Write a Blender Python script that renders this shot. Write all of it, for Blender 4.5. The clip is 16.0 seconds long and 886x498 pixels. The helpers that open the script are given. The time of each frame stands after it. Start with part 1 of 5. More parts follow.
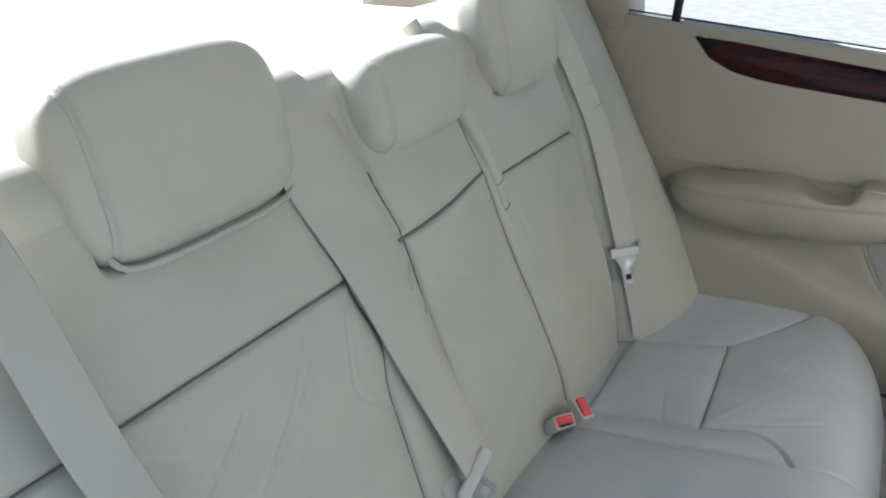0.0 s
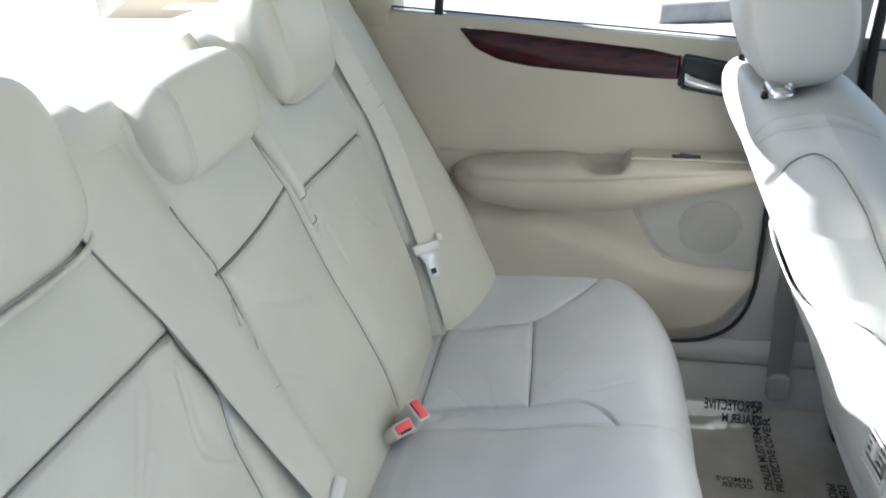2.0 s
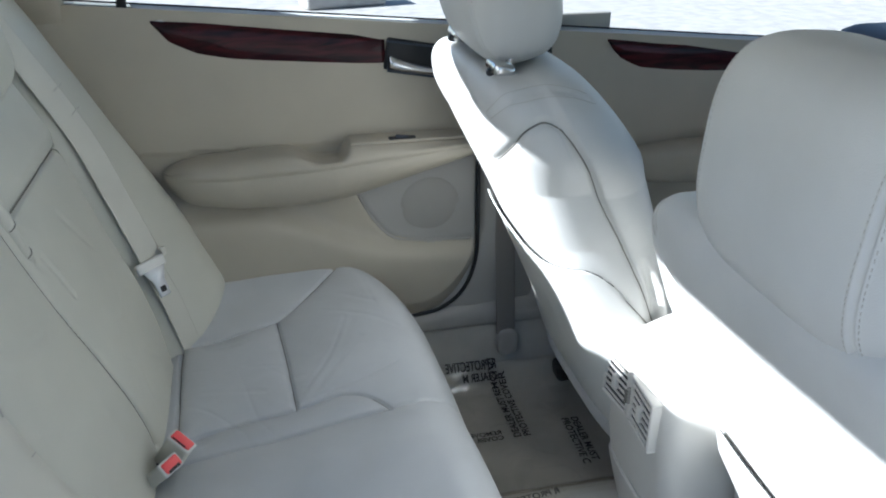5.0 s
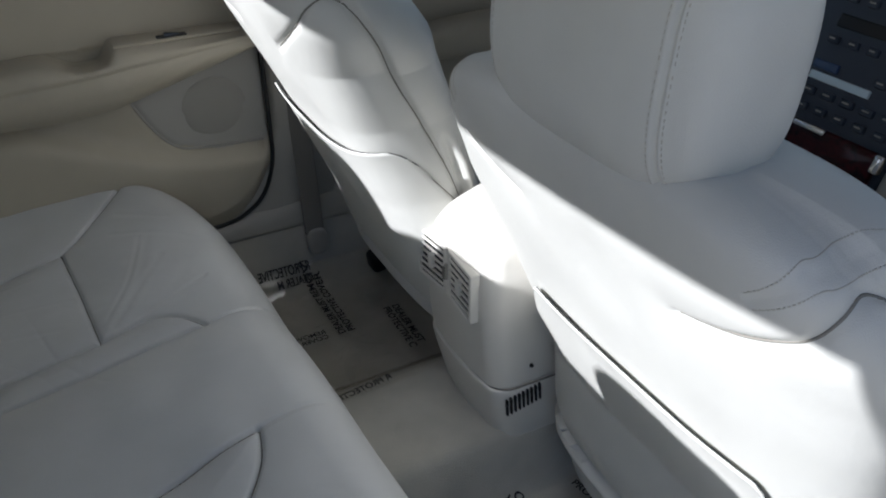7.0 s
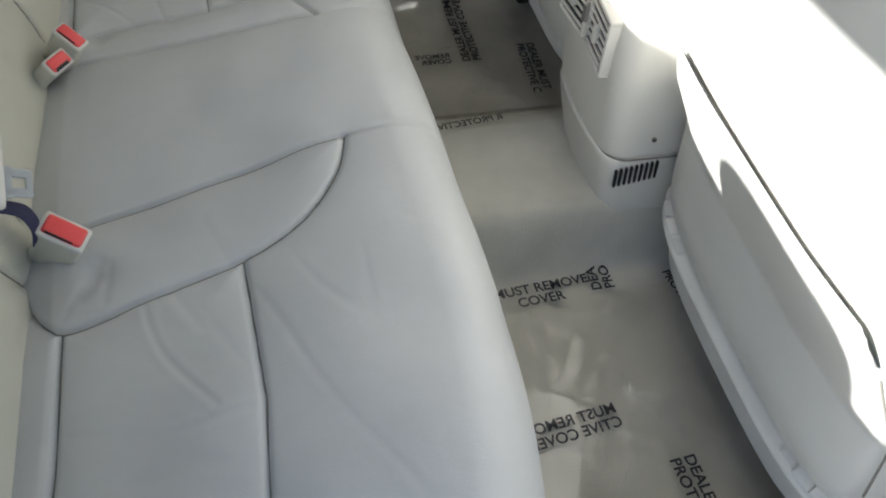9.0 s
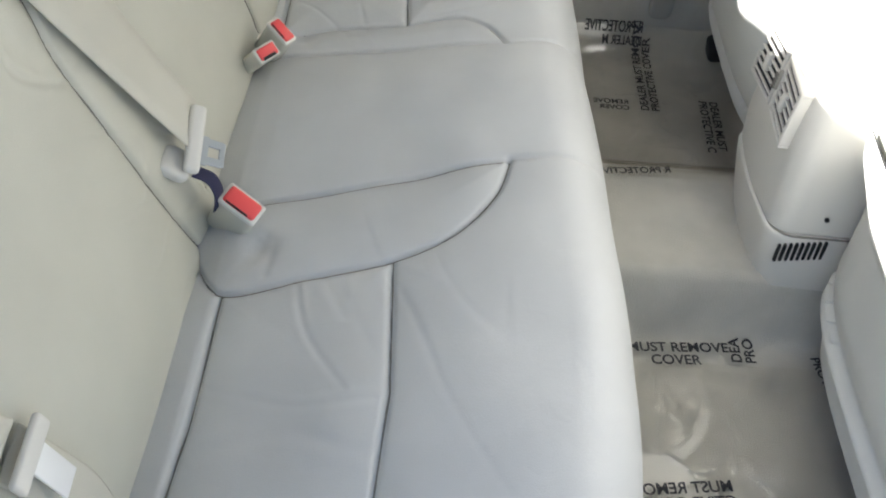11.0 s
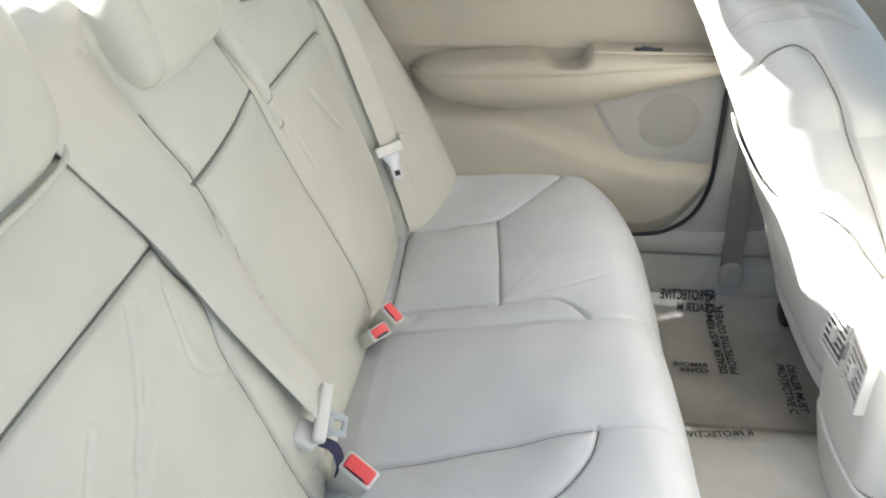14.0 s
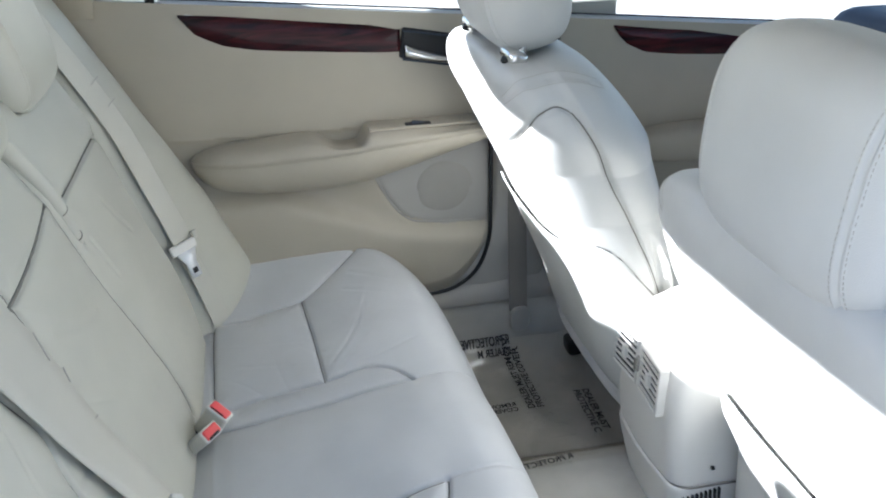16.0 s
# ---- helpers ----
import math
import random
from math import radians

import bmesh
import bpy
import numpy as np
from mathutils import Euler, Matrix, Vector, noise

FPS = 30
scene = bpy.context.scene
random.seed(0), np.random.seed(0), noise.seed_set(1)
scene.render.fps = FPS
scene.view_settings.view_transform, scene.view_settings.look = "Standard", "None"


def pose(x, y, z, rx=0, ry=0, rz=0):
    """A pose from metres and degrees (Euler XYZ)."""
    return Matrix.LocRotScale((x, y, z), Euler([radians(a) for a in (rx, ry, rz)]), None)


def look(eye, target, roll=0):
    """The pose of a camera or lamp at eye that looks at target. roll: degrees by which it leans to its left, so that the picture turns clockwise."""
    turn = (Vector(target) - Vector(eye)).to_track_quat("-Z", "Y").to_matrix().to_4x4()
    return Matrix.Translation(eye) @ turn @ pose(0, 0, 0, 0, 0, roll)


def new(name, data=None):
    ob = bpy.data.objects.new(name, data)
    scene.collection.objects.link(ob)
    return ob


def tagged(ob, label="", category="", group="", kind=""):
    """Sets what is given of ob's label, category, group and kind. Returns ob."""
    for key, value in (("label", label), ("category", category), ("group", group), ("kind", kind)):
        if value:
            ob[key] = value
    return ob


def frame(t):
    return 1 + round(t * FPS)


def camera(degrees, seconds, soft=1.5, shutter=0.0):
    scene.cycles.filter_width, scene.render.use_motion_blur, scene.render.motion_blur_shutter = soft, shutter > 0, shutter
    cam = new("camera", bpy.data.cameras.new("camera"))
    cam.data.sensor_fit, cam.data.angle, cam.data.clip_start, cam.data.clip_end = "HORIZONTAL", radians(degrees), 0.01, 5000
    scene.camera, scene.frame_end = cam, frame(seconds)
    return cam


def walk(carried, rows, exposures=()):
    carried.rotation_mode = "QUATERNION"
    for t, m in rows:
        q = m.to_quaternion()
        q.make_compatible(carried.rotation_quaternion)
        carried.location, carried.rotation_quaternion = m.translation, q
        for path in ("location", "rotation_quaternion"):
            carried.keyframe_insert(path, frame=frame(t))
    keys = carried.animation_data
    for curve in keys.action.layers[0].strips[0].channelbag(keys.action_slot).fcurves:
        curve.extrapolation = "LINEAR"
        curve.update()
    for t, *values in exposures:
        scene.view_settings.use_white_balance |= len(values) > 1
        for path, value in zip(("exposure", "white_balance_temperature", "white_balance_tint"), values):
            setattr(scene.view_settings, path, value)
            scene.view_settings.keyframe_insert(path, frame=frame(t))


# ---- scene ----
cam = camera(57.1, 16.0, soft=2.0, shutter=0.0)
PATH = [
    (0, (0.475, -0.92, 1.143), (-0.452, 0.644, 0.31), -1.0),
    (0.5, (0.415, -0.92, 1.137), (-0.27, 0.754, 0.284), -1.0),
    (1, (0.376, -0.934, 1.142), (-0.15, 0.792, 0.279), -1.7),
    (1.5, (0.393, -0.919, 1.147), (-0.098, 0.82, 0.29), -1.4),
    (2, (0.378, -0.906, 1.146), (0.003, 0.864, 0.292), -1.9),
    (2.5, (0.334, -0.897, 1.142), (0.122, 0.897, 0.284), -1.5),
    (3, (0.299, -0.9, 1.138), (0.17, 0.899, 0.274), -0.6),
    (3.5, (0.279, -0.9, 1.144), (0.241, 0.906, 0.284), -0.5),
    (4, (0.27, -0.893, 1.143), (0.302, 0.914, 0.285), -0.7),
    (4.5, (0.262, -0.877, 1.142), (0.464, 0.913, 0.272), 0.2),
    (5, (0.263, -0.871, 1.14), (0.67, 0.875, 0.253), 0.4),
    (5.2, (0.264, -0.871, 1.135), (0.76, 0.848, 0.24), 0.8),
    (7.3, (0.269, -0.842, 1.09), (1.076, 0.573, -0.07), 1.0),
    (7.5, (0.275, -0.839, 1.083), (1.034, 0.547, -0.143), 1.5),
    (8, (0.293, -0.824, 1.064), (0.939, 0.493, -0.296), 3.4),
    (8.5, (0.319, -0.805, 1.036), (0.828, 0.429, -0.453), 5.6),
    (9, (0.337, -0.799, 1.023), (0.716, 0.4, -0.532), 6.1),
    (9.5, (0.339, -0.81, 1.018), (0.603, 0.405, -0.549), 6.1),
    (9.7, (0.342, -0.81, 1.02), (0.559, 0.415, -0.546), 6.1),
    (11.8, (0.322, -0.823, 1.061), (0.267, 0.521, -0.419), 3.4),
    (12, (0.318, -0.823, 1.072), (0.238, 0.536, -0.393), 3.2),
    (12.5, (0.313, -0.834, 1.093), (0.167, 0.59, -0.304), 1.9),
    (13, (0.314, -0.855, 1.117), (0.091, 0.649, -0.183), 0.3),
    (13.5, (0.312, -0.876, 1.135), (0.09, 0.71, -0.064), -0.2),
    (14, (0.313, -0.898, 1.144), (0.115, 0.777, 0.069), -1.2),
    (14.5, (0.312, -0.915, 1.144), (0.18, 0.829, 0.173), -1.8),
    (15, (0.312, -0.925, 1.143), (0.202, 0.83, 0.19), -2.4),
    (15.5, (0.292, -0.928, 1.15), (0.265, 0.832, 0.2), -2.4),
    (16, (0.226, -0.939, 1.163), (0.616, 0.796, 0.246), -0.6),
]
# the clip's own automatic exposure and white balance: seconds, stops, kelvin, tint
EXPOSURES = [
    (0.0, 1.79, 5680, 12), (0.5, 2.04, 5680, 12), (2.0, 2.44, 5680, 12), (3.5, 2.34, 5620, 11), (4.5, 2.14, 5520, 10), (5.0, 1.85, 5420, 10), (5.6, 1.40, 5500, 10), (7.5, 0.81, 5760, 13),
    (8.0, 0.68, 5760, 13), (8.5, 1.26, 5980, 11), (9.0, 2.03, 6100, 10), (9.5, 2.28, 6150, 10), (12.0, 2.58, 6110, 12), (12.5, 2.63, 6110, 12), (14.0, 2.80, 6060, 13), (14.5, 2.72, 6010, 13), (15.4, 2.62, 5860, 13), (16.0, 2.38, 5560, 12),
]
walk(cam, [(t, look(eye, target, roll)) for t, eye, target, roll in PATH], EXPOSURES)

# ---- light: sun from behind the car through the rear window, open sky all round ----
SUN_EL, SUN_AZ = 30.6, -0.6
to_sun = Vector((-math.cos(radians(SUN_EL)) * math.cos(radians(SUN_AZ)), math.cos(radians(SUN_EL)) * math.sin(radians(SUN_AZ)), math.sin(radians(SUN_EL))))
world = bpy.data.worlds.new("sky")
scene.world = world
world.use_nodes = True
wn = world.node_tree.nodes
sky = wn.new("ShaderNodeTexSky")
sky.sky_type = "NISHITA"
sky.sun_disc = False
sky.sun_elevation = radians(SUN_EL)
sky.sun_rotation = math.atan2(to_sun.x, to_sun.y)
wn["Background"].inputs["Strength"].default_value = 0.050
world.node_tree.links.new(sky.outputs[0], wn["Background"].inputs["Color"])
sun_data = bpy.data.lights.new("sun", "SUN")
sun_data.energy, sun_data.angle, sun_data.color = 5.0, radians(0.6), (1.0, 0.95, 0.87)
sun = new("sun", sun_data)
sun.matrix_world = look((0, 0, 0), tuple(-to_sun))


# ---- materials ----
def material(name, color, rough=0.5, grain=300.0, bump=0.15, stain=0.12, spec=0.4, metal=0.0, sheen=0.0, cells=False, coat=0.0):
    m = bpy.data.materials.new(name)
    m.use_nodes = True
    n, l = m.node_tree.nodes, m.node_tree.links
    b = n["Principled BSDF"]
    co = n.new("ShaderNodeTexCoord")
    big = n.new("ShaderNodeTexNoise")
    big.inputs["Scale"].default_value = 7.0
    big.inputs["Detail"].default_value = 5.0
    l.new(co.outputs["Object"], big.inputs["Vector"])
    fine = n.new("ShaderNodeTexVoronoi" if cells else "ShaderNodeTexNoise")
    fine.inputs["Scale"].default_value = grain
    l.new(co.outputs["Object"], fine.inputs["Vector"])
    ramp = n.new("ShaderNodeMapRange")
    ramp.inputs["From Min"].default_value, ramp.inputs["From Max"].default_value = 0.3, 0.7
    ramp.inputs["To Min"].default_value, ramp.inputs["To Max"].default_value = 1 - stain, 1 + stain * 0.6
    l.new(big.outputs[0], ramp.inputs["Value"])
    mul = n.new("ShaderNodeVectorMath")
    mul.operation = "SCALE"
    mul.inputs[0].default_value = color
    l.new(ramp.outputs[0], mul.inputs["Scale"])
    l.new(mul.outputs[0], b.inputs["Base Color"])
    rr = n.new("ShaderNodeMapRange")
    rr.inputs["To Min"].default_value, rr.inputs["To Max"].default_value = max(rough - 0.08, 0.02), min(rough + 0.1, 1)
    l.new(big.outputs[0], rr.inputs["Value"])
    l.new(rr.outputs[0], b.inputs["Roughness"])
    if cells:
        fold = n.new("ShaderNodeTexNoise")
        fold.inputs["Scale"].default_value, fold.inputs["Detail"].default_value, fold.inputs["Distortion"].default_value = 26.0, 6.0, 1.5
        l.new(co.outputs["Object"], fold.inputs["Vector"])
        fb = n.new("ShaderNodeBump")
        fb.inputs["Strength"].default_value, fb.inputs["Distance"].default_value = 0.07, 0.006
        l.new(fold.outputs[0], fb.inputs["Height"])
    if bump:
        bp = n.new("ShaderNodeBump")
        bp.inputs["Strength"].default_value, bp.inputs["Distance"].default_value = bump, 0.002
        l.new(fine.outputs[0], bp.inputs["Height"])
        if cells:
            l.new(fb.outputs[0], bp.inputs["Normal"])
        l.new(bp.outputs[0], b.inputs["Normal"])
    b.inputs["Specular IOR Level"].default_value, b.inputs["Metallic"].default_value = spec, metal
    b.inputs["Sheen Weight"].default_value, b.inputs["Coat Weight"].default_value = sheen, coat
    return m


LEATHER = material("seat_leather", (0.545, 0.532, 0.450), 0.42, 900, 0.14, 0.07, 0.5, cells=True)
# Same leather as the bench, coloured brighter and cooler for sky glare.
LEATHER_GLARE = material("seat_leather_glare", (0.57, 0.57, 0.538), 0.42, 900, 0.14, 0.07, 0.5, cells=True)
# Same leather again, with the cushion's sky light tinted into its colour.
LEATHER_SKYLIT = material("seat_leather_skylit", (0.520, 0.526, 0.522), 0.43, 900, 0.14, 0.08, 0.5, cells=True)
VINYL = material("door_vinyl", (0.405, 0.366, 0.286), 0.48, 800, 0.14, 0.06, 0.4, cells=True)
VINYL_GREY = material("grey_trim_plastic", (0.36, 0.345, 0.31), 0.5, 500, 0.15, 0.05, 0.4)
SPEAKER = material("speaker_cloth", (0.335, 0.32, 0.287), 0.8, 900, 0.4, 0.05, 0.2)
SILL = material("window_sill_vinyl", (0.62, 0.63, 0.60), 0.45, 380, 0.15, 0.05, 0.4)
PLASTIC = material("light_plastic", (0.66, 0.64, 0.59), 0.42, 600, 0.06, 0.04, 0.45)
SEAM = material("seam_thread", (0.22, 0.21, 0.185), 0.8, 900, 0.1, 0.1, 0.2)
STITCH = material("stitch_thread", (0.47, 0.45, 0.40), 0.7, 900, 0.1, 0.1, 0.2)
BELT = material("belt_webbing", (0.56, 0.54, 0.462), 0.6, 700, 0.3, 0.05, 0.3)
BELT_GREY = material("grey_belt_webbing", (0.20, 0.185, 0.165), 0.7, 700, 0.3, 0.05, 0.3)
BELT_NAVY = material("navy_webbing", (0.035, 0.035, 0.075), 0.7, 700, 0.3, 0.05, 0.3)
CARPET = material("grey_carpet", (0.49, 0.472, 0.418), 0.95, 500, 0.8, 0.2, 0.1, sheen=0.2)
BLACK = material("black_rubber", (0.015, 0.015, 0.015), 0.55, 200, 0.1, 0.1, 0.4)
CHROME = material("brushed_chrome", (0.75, 0.75, 0.74), 0.18, 200, 0.02, 0.05, 0.5, metal=1.0)
STEEL = material("satin_steel", (0.86, 0.86, 0.85), 0.4, 300, 0.03, 0.05, 0.6, metal=0.25)
STEEL_GREY = material("grey_steel", (0.42, 0.45, 0.47), 0.4, 300, 0.03, 0.05, 0.6, metal=0.4)
RED = material("red_button_plastic", (0.78, 0.085, 0.085), 0.4, 300, 0.03, 0.05, 0.5)
INK = material("printed_ink", (0.02, 0.02, 0.025), 0.5, 300, 0.0, 0.05, 0.4)
CONCRETE = material("pale_concrete", (0.34, 0.327, 0.302), 0.9, 30, 0.5, 0.2, 0.2)
HEADLINER = material("headliner_cloth", (0.68, 0.66, 0.61), 0.95, 500, 0.3, 0.05, 0.1)
PAINT = material("car_body_paint", (0.45, 0.45, 0.46), 0.3, 300, 0.0, 0.03, 0.5, coat=0.8)
DASH = material("dark_dashboard_plastic", (0.045, 0.055, 0.075), 0.5, 300, 0.1, 0.1, 0.4)
BEZEL = material("display_bezel", (0.05, 0.08, 0.16), 0.15, 100, 0.0, 0.03, 0.5)
SCREEN = material("lit_display_glass", (0.62, 0.74, 0.80), 0.2, 100, 0.0, 0.03, 0.5)


def wood_material():
    m = bpy.data.materials.new("glossy_burl_wood")
    m.use_nodes = True
    n, l = m.node_tree.nodes, m.node_tree.links
    b = n["Principled BSDF"]
    co, mp, no, cr = (n.new(k) for k in ("ShaderNodeTexCoord", "ShaderNodeMapping", "ShaderNodeTexNoise", "ShaderNodeValToRGB"))
    mp.inputs["Scale"].default_value = (4, 20, 30)
    no.inputs["Scale"].default_value, no.inputs["Detail"].default_value, no.inputs["Distortion"].default_value = 2.0, 6.0, 1.2
    l.new(co.outputs["Object"], mp.inputs["Vector"])
    l.new(mp.outputs[0], no.inputs["Vector"])
    cr.color_ramp.elements[0].position, cr.color_ramp.elements[0].color = 0.35, (0.008, 0.0015, 0.003, 1)
    cr.color_ramp.elements[1].position, cr.color_ramp.elements[1].color = 0.72, (0.062, 0.006, 0.009, 1)
    l.new(no.outputs[0], cr.inputs[0])
    l.new(cr.outputs[0], b.inputs["Base Color"])
    b.inputs["Roughness"].default_value, b.inputs["Coat Weight"].default_value, b.inputs["Coat Roughness"].default_value = 0.40, 0.25, 0.06
    b.inputs["Specular IOR Level"].default_value = 0.12
    return m


def clear_material(name, tint, gloss_rough, opacity):
    m = bpy.data.materials.new(name)
    m.use_nodes = True
    n, l = m.node_tree.nodes, m.node_tree.links
    n.remove(n["Principled BSDF"])
    tr, gl, mx, fr = (n.new(k) for k in ("ShaderNodeBsdfTransparent", "ShaderNodeBsdfGlossy", "ShaderNodeMixShader", "ShaderNodeLayerWeight"))
    tr.inputs[0].default_value = (*tint, 1)
    gl.inputs["Roughness"].default_value = gloss_rough
    ad = n.new("ShaderNodeMath")
    steep = n.new("ShaderNodeMath")
    steep.operation = "POWER"
    steep.inputs[1].default_value = 4.5
    l.new(fr.outputs["Facing"], steep.inputs[0])
    ad.operation = "MULTIPLY_ADD"
    ad.inputs[1].default_value, ad.inputs[2].default_value = 0.8, opacity
    ad.use_clamp = True
    l.new(steep.outputs[0], ad.inputs[0])
    l.new(ad.outputs[0], mx.inputs[0])
    l.new(tr.outputs[0], mx.inputs[1])
    l.new(gl.outputs[0], mx.inputs[2])
    l.new(mx.outputs[0], n["Material Output"].inputs[0])
    return m


WOOD = wood_material()
GLASS = clear_material("window_glass", (0.95, 0.97, 0.96), 0.02, 0.04)
FILM = clear_material("clear_plastic_film", (0.965, 0.955, 0.93), 0.035, 0.07)


# ---- shape helpers ----
def finish(name, mesh, mat, parent=None, label=""):
    mesh.materials.append(mat)
    for p in mesh.polygons:
        p.use_smooth = True
    ob = new(name, mesh)
    if parent is not None:
        ob.parent = parent
    return tagged(ob, label)


def thing(name, label, category, group="", kind=""):
    return tagged(new(name), label, category, group, kind)


def part(name, bm, mat, parent=None, label=""):
    mesh = bpy.data.meshes.new(name)
    bm.to_mesh(mesh)
    bm.free()
    return finish(name, mesh, mat, parent, label)


def from_grid(name, pts, mat, parent=None, label="", wrap=False, keep=None):
    """One mesh from an array of points (nu, nv, 3); keep picks faces."""
    nu, nv = pts.shape[:2]
    idx = np.arange(nu * nv).reshape(nu, nv)
    if wrap:
        idx = np.concatenate([idx, idx[:, :1]], 1)
    quads = np.stack([idx[:-1, :-1], idx[1:, :-1], idx[1:, 1:], idx[:-1, 1:]], -1)
    quads = quads[keep] if keep is not None else quads.reshape(-1, 4)
    used, inv = np.unique(quads, return_inverse=True)
    mesh = bpy.data.meshes.new(name)
    mesh.from_pydata(pts.reshape(-1, 3)[used].tolist(), [], inv.reshape(-1, 4).tolist())
    ob = finish(name, mesh, mat, parent, label)
    if keep is not None:
        skin = np.concatenate([pts[:, -2:], pts, pts[:, :2]], 1) if wrap else pts
        n = normals(skin)[:, 2:-2] if wrap else normals(skin)
        mesh.normals_split_custom_set_from_vertices(n.reshape(-1, 3)[used].tolist())
    return ob


def seam_distance(a, b, lines):
    """Distance of each (a, b) from the polylines."""
    best = np.full(a.shape, 9.0)
    for line in lines:
        for (x0, y0), (x1, y1) in zip(line, line[1:]):
            dx, dy = x1 - x0, y1 - y0
            k = np.clip(((a - x0) * dx + (b - y0) * dy) / max(dx * dx + dy * dy, 1e-9), 0, 1)
            best = np.minimum(best, np.hypot(a - x0 - k * dx, b - y0 - k * dy))
    return best


def smooth_line(pts, n=8):
    """A Catmull-Rom curve through a few points."""
    p = np.array([pts[0]] + list(pts) + [pts[-1]], float)
    out = []
    for i in range(1, len(p) - 2):
        for k in np.linspace(0, 1, n, endpoint=False):
            out.append(tuple(0.5 * (2 * p[i] + (p[i + 1] - p[i - 1]) * k + (2 * p[i - 1] - 5 * p[i] + 4 * p[i + 1] - p[i + 2]) * k**2 + (3 * p[i] - p[i - 1] - 3 * p[i + 1] + p[i + 2]) * k**3)))
    return out + [tuple(p[-2])]


def ripple(a, b, scale, seed=0.0):
    """A smooth random field of about -1 to 1."""
    out = np.zeros(a.shape)
    rng = np.random.RandomState(int(seed * 10) + 3)
    for _ in range(10):
        th, f, ph = rng.uniform(0, 6.28), scale * rng.uniform(0.6, 1.8), rng.uniform(0, 6.28)
        out += np.sin((a * math.cos(th) + b * math.sin(th)) * f + ph)
    return out / 4


def normals(p):
    n = np.cross(np.gradient(p, axis=0), np.gradient(p, axis=1))
    return n / np.maximum(np.linalg.norm(n, axis=-1, keepdims=True), 1e-9)


def pushed(p, a, b, seams, depth=0.006, width=0.0035, puff=0.006, reach=0.03, wrinkle=0.0, flip=1):
    d = seam_distance(a, b, seams)
    off = -depth * np.exp(-((d / width) ** 2)) + puff * (1 - np.exp(-d / reach)) - puff
    if wrinkle:
        off += wrinkle * ripple(a, b, 30, 1) * ripple(a, b, 9, 2)
    return p + flip * normals(p) * off[..., None]


def at_grid(grid, fi, fj):
    """A point of a skin at fractional indices."""
    i, j = min(max(int(fi), 0), grid.shape[0] - 2), min(max(int(fj), 0), grid.shape[1] - 2)
    a, b = fi - i, fj - j
    return tuple((grid[i, j] * (1 - b) + grid[i, j + 1] * b) * (1 - a) + (grid[i + 1, j] * (1 - b) + grid[i + 1, j + 1] * b) * a)


def dense(line, step=0.006):
    """The polyline with points no further apart than step."""
    out = [tuple(line[0])]
    for p, q in zip(line, line[1:]):
        n = max(int(math.hypot(q[0] - p[0], q[1] - p[1]) / step + 0.999), 1)
        out += [(p[0] + (q[0] - p[0]) * k / n, p[1] + (q[1] - p[1]) * k / n) for k in range(1, n + 1)]
    return out


def creased(p, a, b, lines, depth=0.0013, width=0.004, flip=1):
    """Presses soft leather creases, with a raised lip on each side, into a skin."""
    off = np.zeros(a.shape)
    for i, line in enumerate(lines):
        d = seam_distance(a, b, [smooth_line(line, 6)])
        w = width * (0.8 + 0.15 * (i % 4))
        k = depth * (0.7 + 0.2 * (i % 3))
        off += -k * np.exp(-((d / w) ** 2)) + 0.3 * k * np.exp(-(((d - 2 * w) / w) ** 2))
    return p + flip * normals(p) * off[..., None]


def tube(name, pts, r, mat, parent=None, label="", sides=8, closed=False):
    pts = [Vector(p) for p in pts]
    rings = []
    for i, p in enumerate(pts):
        d = ((pts[(i + 1) % len(pts)] if closed or i + 1 < len(pts) else p) - (pts[i - 1] if closed or i else p)).normalized()
        s = d.cross(Vector((0.13, 0.21, 0.97))).normalized()
        u = d.cross(s)
        rr = r[i] if isinstance(r, (list, tuple)) else r
        rings.append([tuple(p + rr * (math.cos(k) * s + math.sin(k) * u)) for k in np.linspace(0, 2 * math.pi, sides, endpoint=False)])
    if closed:
        rings.append(rings[0])
    return from_grid(name, np.array(rings), mat, parent, label, wrap=True)


def rbox(name, size, r, at, mat, parent=None, label="", seg=3):
    """A box with rounded edges, at a pose."""
    bm = bmesh.new()
    bmesh.ops.create_cube(bm, size=1.0)
    bmesh.ops.scale(bm, vec=size, verts=bm.verts)
    bmesh.ops.bevel(bm, geom=bm.edges[:], offset=min(r, min(size) * 0.49), segments=seg, profile=0.5, affect="EDGES")
    bmesh.ops.transform(bm, matrix=at, verts=bm.verts)
    return part(name, bm, mat, parent, label)


def ribbon(name, line, width, thick, mat, parent=None, label=""):
    """Webbing along a line of (point, across) pairs: a strap with thickness and slightly thick edges."""
    rows = []
    for i, (p, across) in enumerate(line):
        p, a = Vector(p), Vector(across).normalized()
        d = Vector(line[min(i + 1, len(line) - 1)][0]) - Vector(line[max(i - 1, 0)][0])
        n = a.cross(d).normalized()
        prof = [(-0.5, 0.3), (-0.46, 0.5), (-0.2, 0.42), (0.2, 0.42), (0.46, 0.5), (0.5, 0.3), (0.5, -0.3), (0.46, -0.5), (-0.46, -0.5), (-0.5, -0.3)]
        rows.append([tuple(p + a * (w * width) + n * (h * thick)) for w, h in prof])
    return from_grid(name, np.array(rows), mat, parent, label, wrap=True)


